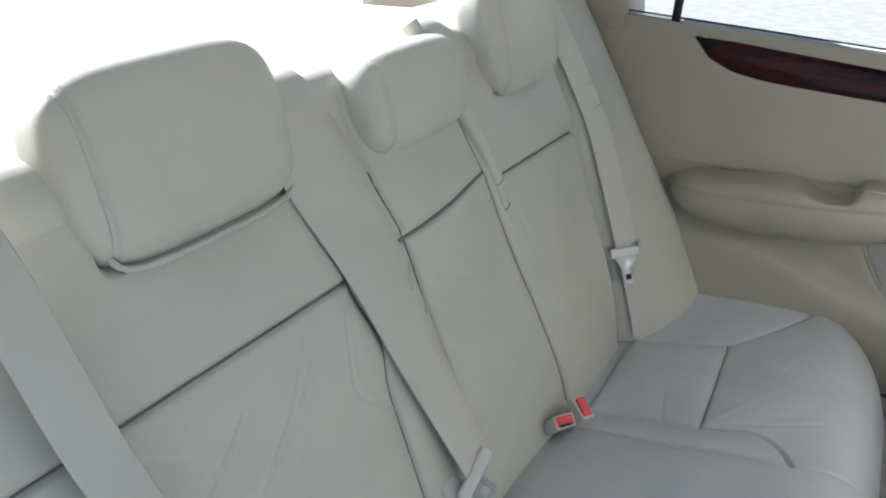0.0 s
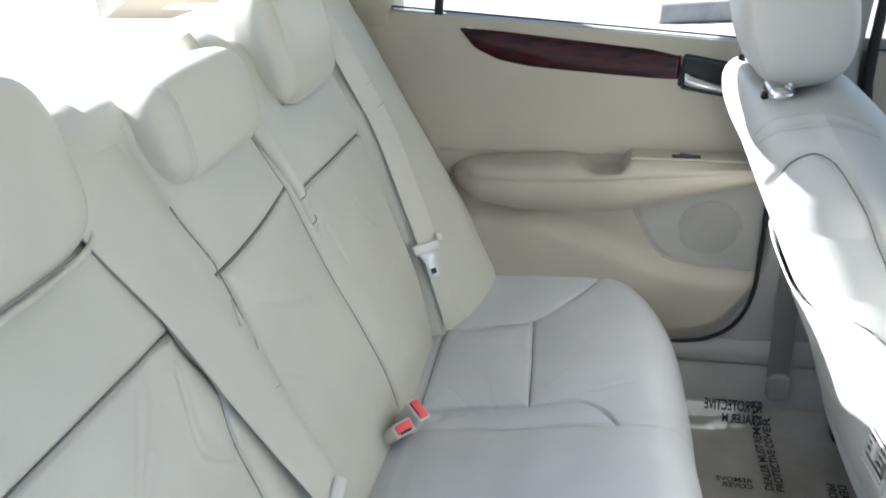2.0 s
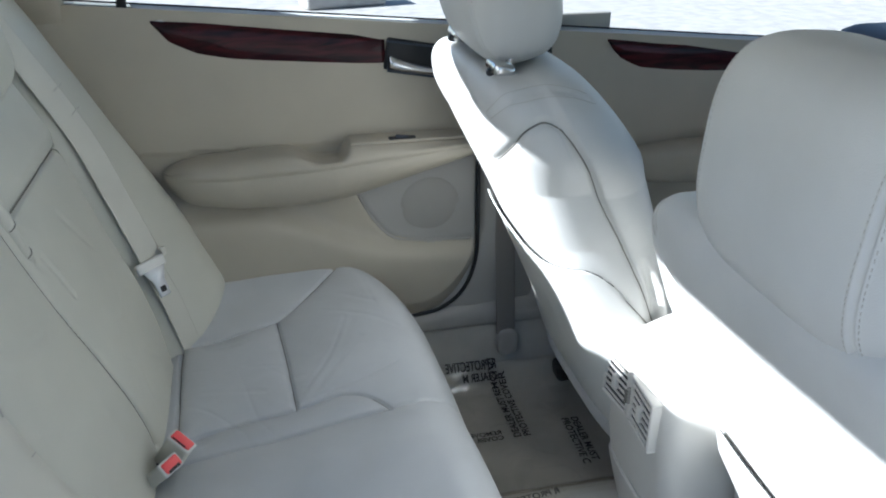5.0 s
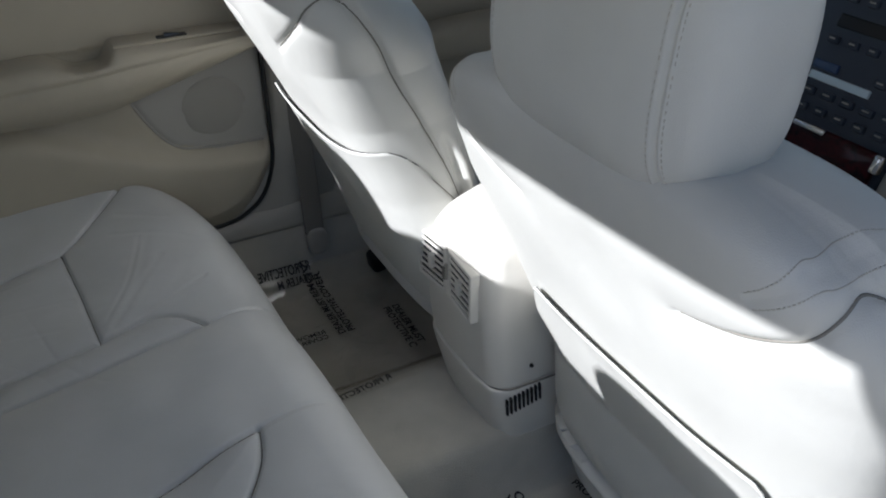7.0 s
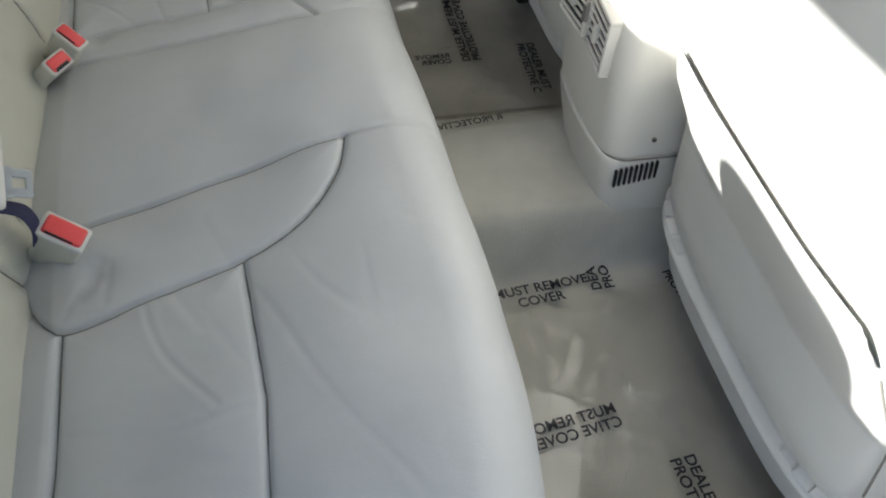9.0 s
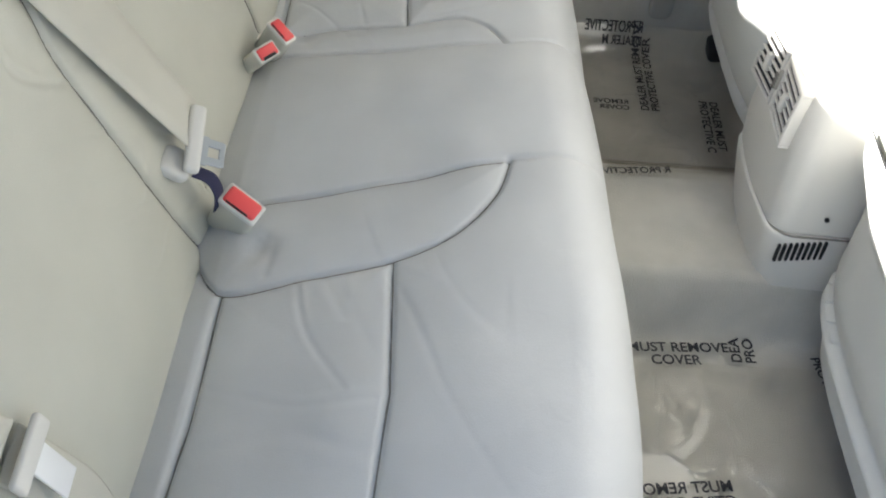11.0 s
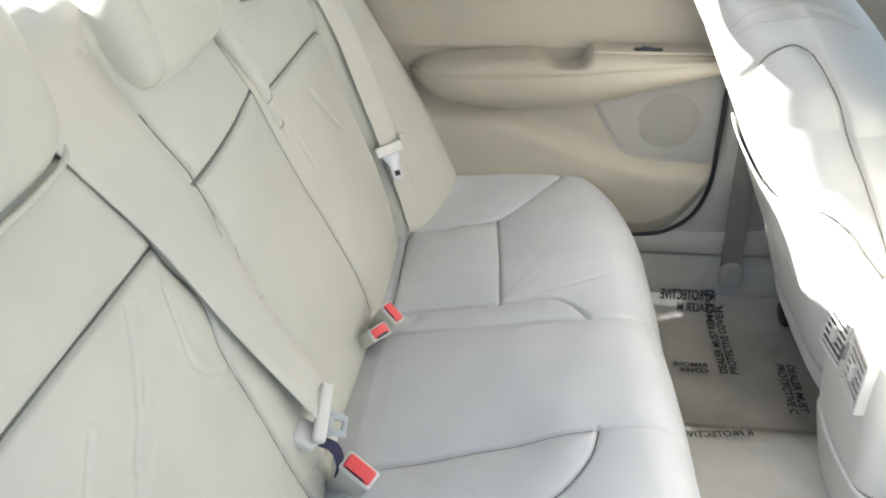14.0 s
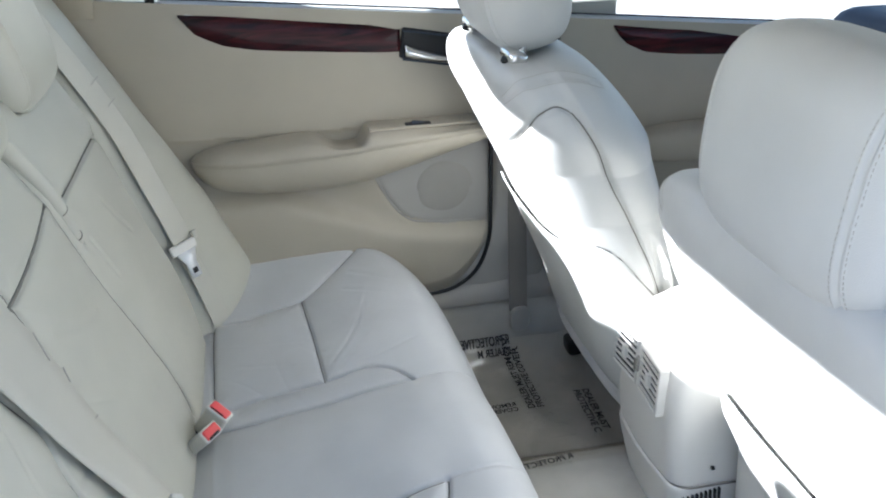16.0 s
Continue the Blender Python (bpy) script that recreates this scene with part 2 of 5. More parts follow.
def sheet(name, outline_lo, outline_hi, n, mat, parent=None, label="", depth=0.0, bulge=0.0, axis=1, sign=-1):
    """A skin between two curves of points, with a bulge along an axis and turned-in edges."""
    lo, hi = np.array(outline_lo, float), np.array(outline_hi, float)
    k = np.linspace(0, 1, n)[None, :, None]
    p = lo[:, None] * (1 - k) + hi[:, None] * k
    p[..., axis] += sign * bulge * np.sin(np.pi * k[..., 0])
    edge0, edge1 = p[:, :1].copy(), p[:, -1:].copy()
    edge0[..., axis] -= sign * depth
    edge1[..., axis] -= sign * depth
    p = np.concatenate([edge0, p, edge1], 1)
    c0, c1 = p[:1].copy(), p[-1:].copy()
    c0[..., axis] -= sign * depth
    c1[..., axis] -= sign * depth
    return from_grid(name, np.concatenate([c0, p, c1], 0), mat, parent, label)


def bolster(name, centre, half, n, mats, parent, seams=(), tilt=0.0, label="", exps=3.0, stitches=True, end_n=4.0, gap=0.0036):
    """A padded roll along y: superellipse sections (depth half[0], height half[2]) that close at rounded ends; ring seams at given y."""
    hx, hy, hz = half
    w = np.linspace(-np.pi / 2, np.pi / 2, 240)
    u = np.linspace(0, 2 * np.pi, 72, endpoint=False)
    W, U = np.meshgrid(w, u, indexing="ij")
    V = np.sign(np.sin(W)) * np.abs(np.sin(W)) ** (2 / end_n)
    s = np.maximum(np.cos(W), 0) ** (2 / end_n)
    c, d = np.cos(U), np.sin(U)
    X = hx * s * np.sign(c) * np.abs(c) ** (2 / exps)
    Z = hz * s * np.sign(d) * np.abs(d) ** (2 / exps)
    Y = hy * V
    p = np.stack([X, Y, Z], -1)
    groove = np.zeros(V.shape)
    for y in seams:
        groove += 0.003 * np.exp(-(((Y - y) / 0.0022) ** 2)) - 0.0012 * np.exp(-(((np.abs(Y - y) - 0.0045) / 0.002) ** 2))
    rad = np.stack([X, 0 * Y, Z], -1)
    p -= rad / np.maximum(np.linalg.norm(rad, axis=-1, keepdims=True), 1e-6) * groove[..., None]
    m = Matrix.Translation(centre) @ pose(0, 0, 0, 0, tilt, 0)
    M = np.array(m)
    q = p @ M[:3, :3].T + M[:3, 3]
    ob = from_grid(name, q, mats, parent, label, wrap=True)
    if stitches:
        for y in seams:
            bm = bmesh.new()
            for side in (-gap, gap):
                yy = y + side
                ss = (1 - abs(yy / hy) ** end_n) ** (1 / end_n)
                ring = []
                for k in np.linspace(0, 2 * np.pi, 400, endpoint=False):
                    ck, dk = math.cos(k), math.sin(k)
                    ring.append(Vector((hx * ss * math.copysign(abs(ck) ** (2 / exps), ck), yy, hz * ss * math.copysign(abs(dk) ** (2 / exps), dk))) * 1.0)
                walked, last = 0.0, ring[0]
                for q0, q1 in zip(ring, ring[1:]):
                    walked += (q1 - q0).length
                    if walked > 0.0048:
                        walked = 0.0
                        d_ = (q1 - q0).normalized()
                        mid = q1 + Vector((q1.x, 0, q1.z)).normalized() * 0.0004
                        bmesh.ops.create_cube(bm, size=1.0, matrix=m @ Matrix.Translation(mid) @ d_.to_track_quat("X", "Z").to_matrix().to_4x4() @ Matrix.Diagonal((0.0030, 0.0008, 0.0007, 1)))
            part("stitching", bm, STITCH, ob, "grey double stitching thread")
    return ob


# ---- rear bench: cushion ----
BENCH = thing("rear_bench", "grey-beige leather rear bench with sewn panels and light creases", "car seat")


def cushion_xf(y):
    return 0.12 + (0.43 + 0.022 * np.clip((0.15 - y) / 0.45, 0, 1)) * np.maximum(1 - np.abs(y / 0.735) ** 5, 0) ** 0.2


def cushion_top(x, y):
    z = sum(np.interp(x + d * np.clip((x - 0.1) / 0.1, 0, 1), [0.0, 0.05, 0.09, 0.25, 0.42, 0.50, 0.56], [0.262, 0.282, 0.296, 0.312, 0.338, 0.338, 0.33]) for d in (-0.07, -0.05, -0.035, -0.02, -0.007, 0.007, 0.02, 0.035, 0.05, 0.07)) / 10
    z = z + 0.045 * np.clip((np.abs(y) - 0.52) / 0.18, 0, 1) ** 1.6 * np.clip(1.2 - x / 0.5, 0, 1)
    z = z + 0.012 * np.exp(-((y - 0.03) / 0.13) ** 2) * np.clip((x - 0.02) / 0.1, 0, 1)
    return z


def build_cushion():
    seat = BENCH
    v = np.linspace(-0.728, 0.728, 640)
    u = np.linspace(0, 1, 340)
    U, V = np.meshgrid(u, v, indexing="ij")
    xf = cushion_xf(V)
    r = 0.085
    top_len = np.maximum(xf - r - 0.005, 0.02)
    total = top_len + r * np.pi / 2 + 0.26
    s = U * total
    X, Z = np.zeros(s.shape), np.zeros(s.shape)
    t1 = s <= top_len
    X = np.where(t1, 0.005 + s, 0)
    Z = np.where(t1, cushion_top(0.005 + s, V), 0)
    ze = cushion_top(0.005 + top_len, V)
    ang = np.clip((s - top_len) / r, 0, np.pi / 2)
    X = np.where(~t1, 0.005 + top_len + r * np.sin(ang), X)
    Z = np.where(~t1, ze - r * (1 - np.cos(ang)), Z)
    down = np.maximum(s - top_len - r * np.pi / 2, 0)
    Z = Z - np.where(~t1, down, 0)
    X = X - np.where(~t1, 0.22 * down, 0)
    side = np.clip((np.abs(V) - 0.66) / 0.068, 0, 1)
    Z = Z - 0.06 * side**2.5
    P = np.stack([X, V, Z], -1)
    far_outer = smooth_line([(0.072, 0.495), (0.16, 0.505), (0.25, 0.53), (0.325, 0.60), (0.40, 0.69), (0.42, 0.728)])
    far_insert_f = [(0.25, 0.53), (0.262, 0.38), (0.27, 0.235)]
    far_rear = [(0.078, 0.215), (0.074, 0.35), (0.072, 0.495)]
    far_inner = smooth_line([(0.02, 0.205), (0.078, 0.215), (0.17, 0.228), (0.27, 0.235), (0.345, 0.243), (0.39, 0.222), (0.418, 0.178)])
    far_mid = smooth_line([(0.06, 0.155), (0.25, 0.168), (0.418, 0.178)])
    near_mid = smooth_line([(0.06, -0.15), (0.25, -0.11), (0.42, -0.075)])
    near_arc = smooth_line([(0.05, -0.225), (0.096, -0.276), (0.19, -0.252), (0.285, -0.228), (0.355, -0.19), (0.403, -0.13), (0.42, -0.075)])
    near_insert_f = [(0.285, -0.228), (0.295, -0.40), (0.285, -0.57)]
    near_rear = [(0.096, -0.276), (0.098, -0.43), (0.09, -0.56)]
    near_outer = smooth_line([(0.09, -0.56), (0.285, -0.57), (0.36, -0.64), (0.42, -0.728)])
    seams = [far_outer, far_insert_f, far_rear, far_inner, far_mid, near_mid, near_arc, near_insert_f, near_rear, near_outer]
    Q = pushed(P, s, V, seams, 0.0055, 0.0030, 0.008, 0.025, 0.0022, 1)
    fade = np.clip((0.60 - s) / 0.18, 0, 1)
    for y0, y1 in ((0.178, 0.182), (-0.075, -0.058)):
        line = [(0.40, y0), (0.62, y1)]
        Q = Q - normals(P) * (0.0035 * fade * np.exp(-((seam_distance(s, V, [line]) / 0.004) ** 2)) * (s > 0.415))[..., None]
    Q = creased(Q, s, V, [[(0.10, 0.40), (0.17, 0.385), (0.25, 0.37)], [(0.12, 0.47), (0.20, 0.46)], [(0.12, 0.33), (0.22, 0.30)], [(0.29, 0.25), (0.33, 0.30), (0.40, 0.40)], [(0.29, 0.28), (0.34, 0.36), (0.38, 0.48)],
                          [(0.30, 0.25), (0.38, 0.27), (0.45, 0.30)], [(0.34, 0.52), (0.42, 0.47), (0.47, 0.42)], [(0.36, 0.58), (0.44, 0.52)],
                          [(0.18, -0.262), (0.20, -0.33), (0.25, -0.40)], [(0.11, -0.40), (0.20, -0.42), (0.28, -0.41)], [(0.21, -0.255), (0.24, -0.31)], [(0.135, -0.195), (0.115, -0.24)], [(0.125, -0.20), (0.098, -0.262)], [(0.145, -0.20), (0.14, -0.25)]], 0.0008, 0.0045, 1)
    Q = creased(Q, s, V, [[(0.30, 0.26), (0.35, 0.34), (0.385, 0.45), (0.40, 0.55)], [(0.32, 0.25), (0.39, 0.29), (0.44, 0.36)], [(0.355, 0.42), (0.395, 0.47), (0.42, 0.55)], [(0.125, -0.30), (0.20, -0.345), (0.27, -0.35)], [(0.12, -0.47), (0.20, -0.45), (0.285, -0.47)], [(0.12, 0.30), (0.18, 0.34), (0.25, 0.36)], [(0.12, 0.44), (0.20, 0.42), (0.25, 0.44)]], 0.0006, 0.010, 1)
    # fine creases in the worn insert leather
    worn = np.clip(ripple(s, V, 14, 4), 0, 1) * np.clip((s - 0.06) / 0.04, 0, 1) * np.clip((0.5 - s) / 0.08, 0, 1)
    crease = -0.0013 * np.exp(-(ripple(s * 0.5 + V * 0.12, V * 0.3 + s * 0.2, 60, 5) / 0.10) ** 2) * worn
    Q[..., 2] += crease
    # soft dimples pulled in round the buckles
    for bx, by in ((0.13, -0.21), (0.12, 0.20)):
        Q[..., 2] -= 0.008 * np.exp(-((s - bx) ** 2 + (V - by) ** 2) / 0.02**2)
    cs, cv = (s[:-1, :-1] + s[1:, 1:]) / 2, (V[:-1, :-1] + V[1:, 1:]) / 2
    inner_far = np.interp(cs, [0.02, 0.078, 0.27, 0.345, 0.39, 0.418], [0.205, 0.215, 0.235, 0.243, 0.222, 0.178])
    arc_near = np.interp(cs, [0.05, 0.096, 0.285, 0.355, 0.403, 0.42], [-0.225, -0.276, -0.228, -0.19, -0.13, -0.075])
    mid = (cv < inner_far) & (cv > arc_near) & (cs < 0.419)
    far_in = (cs > 0.074) & (cs < 0.262) & (cv > inner_far) & (cv < np.interp(cs, [0.07, 0.25], [0.495, 0.53]))
    near_in = (cs > 0.097) & (cs < 0.289) & (cv < arc_near) & (cv > -0.565)
    rest = ~(mid | far_in | near_in)
    for label, keep, mat in (("centre_panel", mid, LEATHER_SKYLIT), ("insert_panel", far_in, LEATHER_SKYLIT), ("insert_panel", near_in, LEATHER_SKYLIT), ("bolster_panel", rest, LEATHER_SKYLIT)):
        from_grid(label, Q, mat, seat, "", keep=keep)
    for line in seams:
        pts = []
        for a, b in dense(line):
            fj = (b + 0.728) / 1.456 * (len(v) - 1)
            fi = a / float(np.interp(b, v, total[0])) * (len(u) - 1)
            if fi < len(u) - 1 and a < 0.425 and abs(b) < 0.70:
                pts.append(at_grid(Q, fi, fj))
        if len(pts) > 2:
            tube("seam", pts, 0.0011, SEAM, seat, "dark sewn seam", 6)
    return seat


# ---- rear bench: backrest ----
def back_x(z):
    return 0.06 - 0.25 * (z - 0.28) - 0.25 * np.maximum(z - 0.74, 0)


BOLSTER_Z, BOLSTER_X = [0.255, 0.345, 0.5, 0.65, 0.9, 1.0], [0.165, 0.150, 0.085, 0.005, -0.125, -0.165]


def bolster_x(y, z):
    k = min(max((y - 0.468) / 0.2, 0), 1) ** 0.6
    return (1 - k) * (back_x(z) + 0.004) + k * float(np.interp(z, BOLSTER_Z, BOLSTER_X))


def build_back():
    seat = BENCH
    v = np.linspace(-0.70, 0.50, 520)
    w = np.linspace(0.0, 0.86, 360)
    S, V = np.meshgrid(w, v, indexing="ij")
    zt = 0.88 + 0.020 * np.exp(-(((V - 0.135) / 0.045) ** 4))
    z0 = 0.255
    L = zt - z0
    r = 0.05
    up = np.minimum(S, L)
    Z = z0 + up
    X = back_x(Z)
    over = np.clip((S - L) / r, 0, np.pi / 2)
    Z = np.where(S > L, zt + r * np.sin(over) - 0.0, Z)
    X = np.where(S > L, back_x(zt) - r * (1 - np.cos(over)) - np.maximum(S - L - r * np.pi / 2, 0), X)
    X = X + 0.018 * np.exp(-((Z - 0.42) / 0.14) ** 2) * (0.4 + 0.6 * np.clip((np.abs(V + 0.005) - 0.10) / 0.12, 0, 1))
    crevice = np.clip((V - 0.446) / 0.010, 0, 1)
    X = X - 0.075 * crevice**2 * (3 - 2 * crevice)
    # hollows that the headrests sit in
    for hy, hw, z_edge in ((-0.398, 0.122, 0.828), (-0.008, 0.104, 0.826), (0.325, 0.104, 0.824)):
        hollow = np.clip((Z - z_edge ) / 0.010, 0, 1) * np.clip((hw - np.abs(V - hy)) / 0.012 + 0.5, 0, 1) * np.clip((z_edge + 0.060 - Z) / 0.012, 0, 1)
        X = X - 0.045 * hollow**2 * (3 - 2 * hollow)
    P = np.stack([X, V, Z], -1)
    zz = Z.copy()
    seams = [[(0.72, -0.70), (0.716, -0.245)], smooth_line([(0.722, -0.135), (0.722, -0.06), (0.727, 0.02), (0.738, 0.09), (0.742, 0.110)]), [(0.72, 0.15), (0.716, 0.462)],
             smooth_line([(0.9, -0.262), (0.716, -0.245), (0.63, -0.218), (0.56, -0.232), (0.41, -0.232), (0.28, -0.20)]),
             smooth_line([(0.9, -0.140), (0.80, -0.134), (0.727, -0.122), (0.50, -0.096), (0.42, -0.100), (0.30, -0.12)]),
             smooth_line([(0.9, 0.078), (0.83, 0.10), (0.727, 0.113), (0.50, 0.165), (0.30, 0.205)]),
             smooth_line([(0.9, 0.115), (0.80, 0.138), (0.72, 0.152), (0.66, 0.160)])]
    Q = pushed(P, np.where(S > L, zt + (S - L), zz), V, seams, 0.0055, 0.0032, 0.007, 0.022, 0.0016, -1)
    Q = creased(Q, zz, V, [[(0.68, -0.27), (0.60, -0.29), (0.555, -0.245)], [(0.70, -0.33), (0.62, -0.40), (0.57, -0.47)], [(0.64, -0.36), (0.60, -0.43)], [(0.60, -0.40), (0.55, -0.50)], [(0.66, -0.45), (0.61, -0.52)],
                           [(0.65, 0.18), (0.58, 0.20)], [(0.66, -0.08), (0.62, 0.0), (0.60, 0.06)], [(0.66, 0.30), (0.58, 0.36)]], 0.0016, 0.0045, -1)
    Q = creased(Q, zz, V, [[(0.705, -0.30), (0.66, -0.34), (0.625, -0.42), (0.60, -0.50)], [(0.69, -0.26), (0.64, -0.275), (0.585, -0.26)], [(0.665, -0.31), (0.625, -0.37), (0.595, -0.46)], [(0.63, -0.27), (0.59, -0.30), (0.56, -0.35)]], 0.0011, 0.010, -1)
    crease = -0.0010 * np.exp(-(ripple(zz * 0.6, V * 0.35 + zz * 0.2, 70, 7) / 0.09) ** 2) * np.clip(ripple(zz, V, 10, 8), 0, 1) * np.where(zz < 0.7, 1, 0.0)
    Q[..., 0] += crease
    cz, cv = (zz[:-1, :-1] + zz[1:, 1:]) / 2, (V[:-1, :-1] + V[1:, 1:]) / 2
    lim1 = np.interp(cz, [0.28, 0.41, 0.56, 0.63, 0.716, 0.9], [-0.20, -0.232, -0.232, -0.218, -0.245, -0.262])
    lim2 = np.interp(cz, [p[0] for p in seams[5][::-1]], [p[1] for p in seams[5][::-1]])
    lim3 = np.interp(cz, [0.3, 0.5, 0.62, 0.72, 0.8, 0.9], [0.225, 0.19, 0.168, 0.152, 0.138, 0.115])
    near = cv < lim1
    gap = (cv >= lim1) & (cv < -0.13)
    centre = (cv >= -0.13) & (cv < lim2)
    strip = (cv >= lim2) & (cv < lim3)
    far = ~(near | gap | centre | strip)
    for keep, name in ((near & (cz < 0.718), "lower_panel"), (near & (cz >= 0.718), "upper_panel"), (gap, "belt_panel"), (centre & (cz < 0.727), "armrest_panel"),
                       (centre & (cz >= 0.727), "armrest_upper_panel"), (strip, "trim_strip"), (far & (cz < 0.718), "lower_panel"), (far & (cz >= 0.718), "upper_panel")):
        from_grid(name, Q, LEATHER, seat, "", keep=keep)
    roll = smooth_line([(back_x(0.95) - 0.01, 0.090, 0.95), (back_x(0.85), 0.110, 0.85), (back_x(0.76) + 0.002, 0.128, 0.76), (back_x(0.70), 0.140, 0.70), (back_x(0.66), 0.148, 0.66)], 6)
    wide = [float(np.interp(p[2], [0.66, 0.675, 0.715, 0.72, 0.95], [0.004, 0.0085, 0.0095, 0.0125, 0.0155])) for p in roll]
    tube("trim_roll", [(x - 0.006, y, z) for x, y, z in roll], wide, LEATHER, seat, "padded trim roll", 14)
    for z, y, r in ((0.717, 0.1365, 0.0108), (0.674, 0.146, 0.0086)):
        tube("roll_notch", [(back_x(z) - 0.006 + r * math.cos(k), y + r * math.sin(k), z + 0.005 * math.sin(k)) for k in np.linspace(-1.0, 1.25, 12)], 0.0008, SEAM, seat, "dark notch across the roll")
    for line in seams[:4]:
        pts = [at_grid(Q, (a - z0) / 0.86 * (len(w) - 1), (b + 0.70) / 1.20 * (len(v) - 1)) for a, b in dense(line) if z0 < a < 0.872 and b < 0.49]
        tube("seam", [(x + 0.0020, y, z) for x, y, z in pts], 0.0024 if line is seams[1] else 0.0012, SEAM, seat, "dark sewn seam", 6)
    # Armrest seams; the near one doubles as painted gap shade beside the centre belt.
    for line in (seams[4], seams[5]):
        pts = [at_grid(Q, (a - z0) / 0.86 * (len(w) - 1), (b + 0.70) / 1.20 * (len(v) - 1)) for a, b in dense(line) if 0.29 < a < 0.815]
        tube("armrest_seam_shade", [(x + 0.0030, y, z) for x, y, z in pts], 0.0015, SEAM, seat, "dark sewn seam beside the armrest, near one doubling as belt gap shade", 6)
    # the side bolster beside the far seat, under the belt: sweeps forward to its outer edge and curls back to the door
    A, B = np.meshgrid(np.linspace(0, 1, 90), np.linspace(0, 1, 80), indexing="ij")
    zc = 0.255 + 0.745 * A
    k = np.minimum(B / 0.72, 1)
    yk = np.sin(k * np.pi / 2) ** 0.95
    kk = np.minimum(yk * 0.212 / 0.2, 1) ** 0.6
    front = (1 - kk) * (back_x(zc) + 0.004) + kk * np.interp(zc, BOLSTER_Z, BOLSTER_X) + 0.014 * np.sin(np.pi * k) * (1 - A * 0.5)
    curl = np.clip((B - 0.52) / 0.48, 0, 1)
    yy = 0.468 + 0.212 * np.sin(np.minimum(k, 1) * np.pi / 2) ** 0.95 + 0.024 * np.sin(curl * np.pi / 2)
    yy = yy - 0.05 * np.clip((zc - 0.85) / 0.15, 0, 1) ** 2
    xx = front - 0.15 * (1 - np.cos(curl * np.pi / 2)) ** 1.25 - 0.03 * np.exp(-B / 0.02)
    from_grid("side_bolster", pushed(np.stack([xx, yy, zc], -1), A * 0.7, B * 0.24, [], 0, 1, 0, 1, 0.001), LEATHER, seat, "padded leather side bolster")
    # Dark strip laid in as the shade of the gap beside the bolster.
    tube("crevice_shade", [(back_x(z) - 0.030, 0.466, z) for z in np.linspace(0.30, 0.92, 12)], 0.004, SEAM, seat, "dark strip standing in for crevice shade beside the bolster")
    return seat


def build_headrest(y, half, cz, cx, label, edge):
    h = thing("rear_headrest", label, "headrest", "rear headrests")
    body = bolster("cushion", (cx, y, cz), half, 3, LEATHER, h, (-half[1] + 0.026,), tilt=-13, exps=3.4, end_n=4.2)
    # piped lip of the hollow that the headrest sits in
    w, z = half[1] - 0.014, edge
    lip = [(back_x(z + 0.045) - 0.034, y - w + 0.002, z + 0.045), (back_x(z + 0.02) - 0.010, y - w + 0.006, z + 0.020), (back_x(z) + 0.002, y - w + 0.036, z - 0.001),
           (back_x(z) + 0.002, y + w - 0.036, z - 0.001), (back_x(z + 0.02) - 0.010, y + w - 0.006, z + 0.020), (back_x(z + 0.045) - 0.034, y + w - 0.002, z + 0.045)]
    tube("recess_lip", [(x + 0.004, y_, z_) for x, y_, z_ in smooth_line(lip, 10)], 0.0034, LEATHER, h, "piped leather lip under the headrest")
    return h


build_cushion()
build_back()
build_headrest(-0.392, (0.050, 0.142, 0.093), 0.905, -0.150, "grey-beige leather headrest with double stitching, over the near seat", 0.828)
build_headrest(-0.008, (0.060, 0.121, 0.067), 0.876, -0.134, "smaller grey-beige leather headrest over the middle seat", 0.826)
build_headrest(0.325, (0.050, 0.122, 0.096), 0.908, -0.132, "grey-beige leather headrest with double stitching, beside the far door", 0.824)


# ---- floor, tunnel, sills ----
def floor_z(x, y):
    t = np.clip((0.165 - np.abs(y - 0.062)) / 0.06, 0, 1)
    z = 0.112 * t * t * (3 - 2 * t)
    e = np.clip((np.abs(y) - 0.60) / 0.06, 0, 1)
    return z + 0.05 * e * e + 0.06 * np.clip((x - 0.95) / 0.25, 0, 1) ** 1.5


def build_floor():
    X, Y = np.meshgrid(np.linspace(-0.35, 2.1, 150), np.linspace(-0.76, 0.78, 150), indexing="ij")
    Z = floor_z(X, Y) + 0.0015 * ripple(X, Y, 40, 9)
    tagged(from_grid("floor", np.stack([X, Y, Z], -1), CARPET), "grey carpeted car floor with a low centre tunnel", "floor", kind="structure")


build_floor()


def door_y(z):
    return 0.70 + 0.035 * np.clip((z - 0.45) / 0.4, 0, 1) ** 1.2


def belt_z(x):
    return 0.88 - 0.085 * x


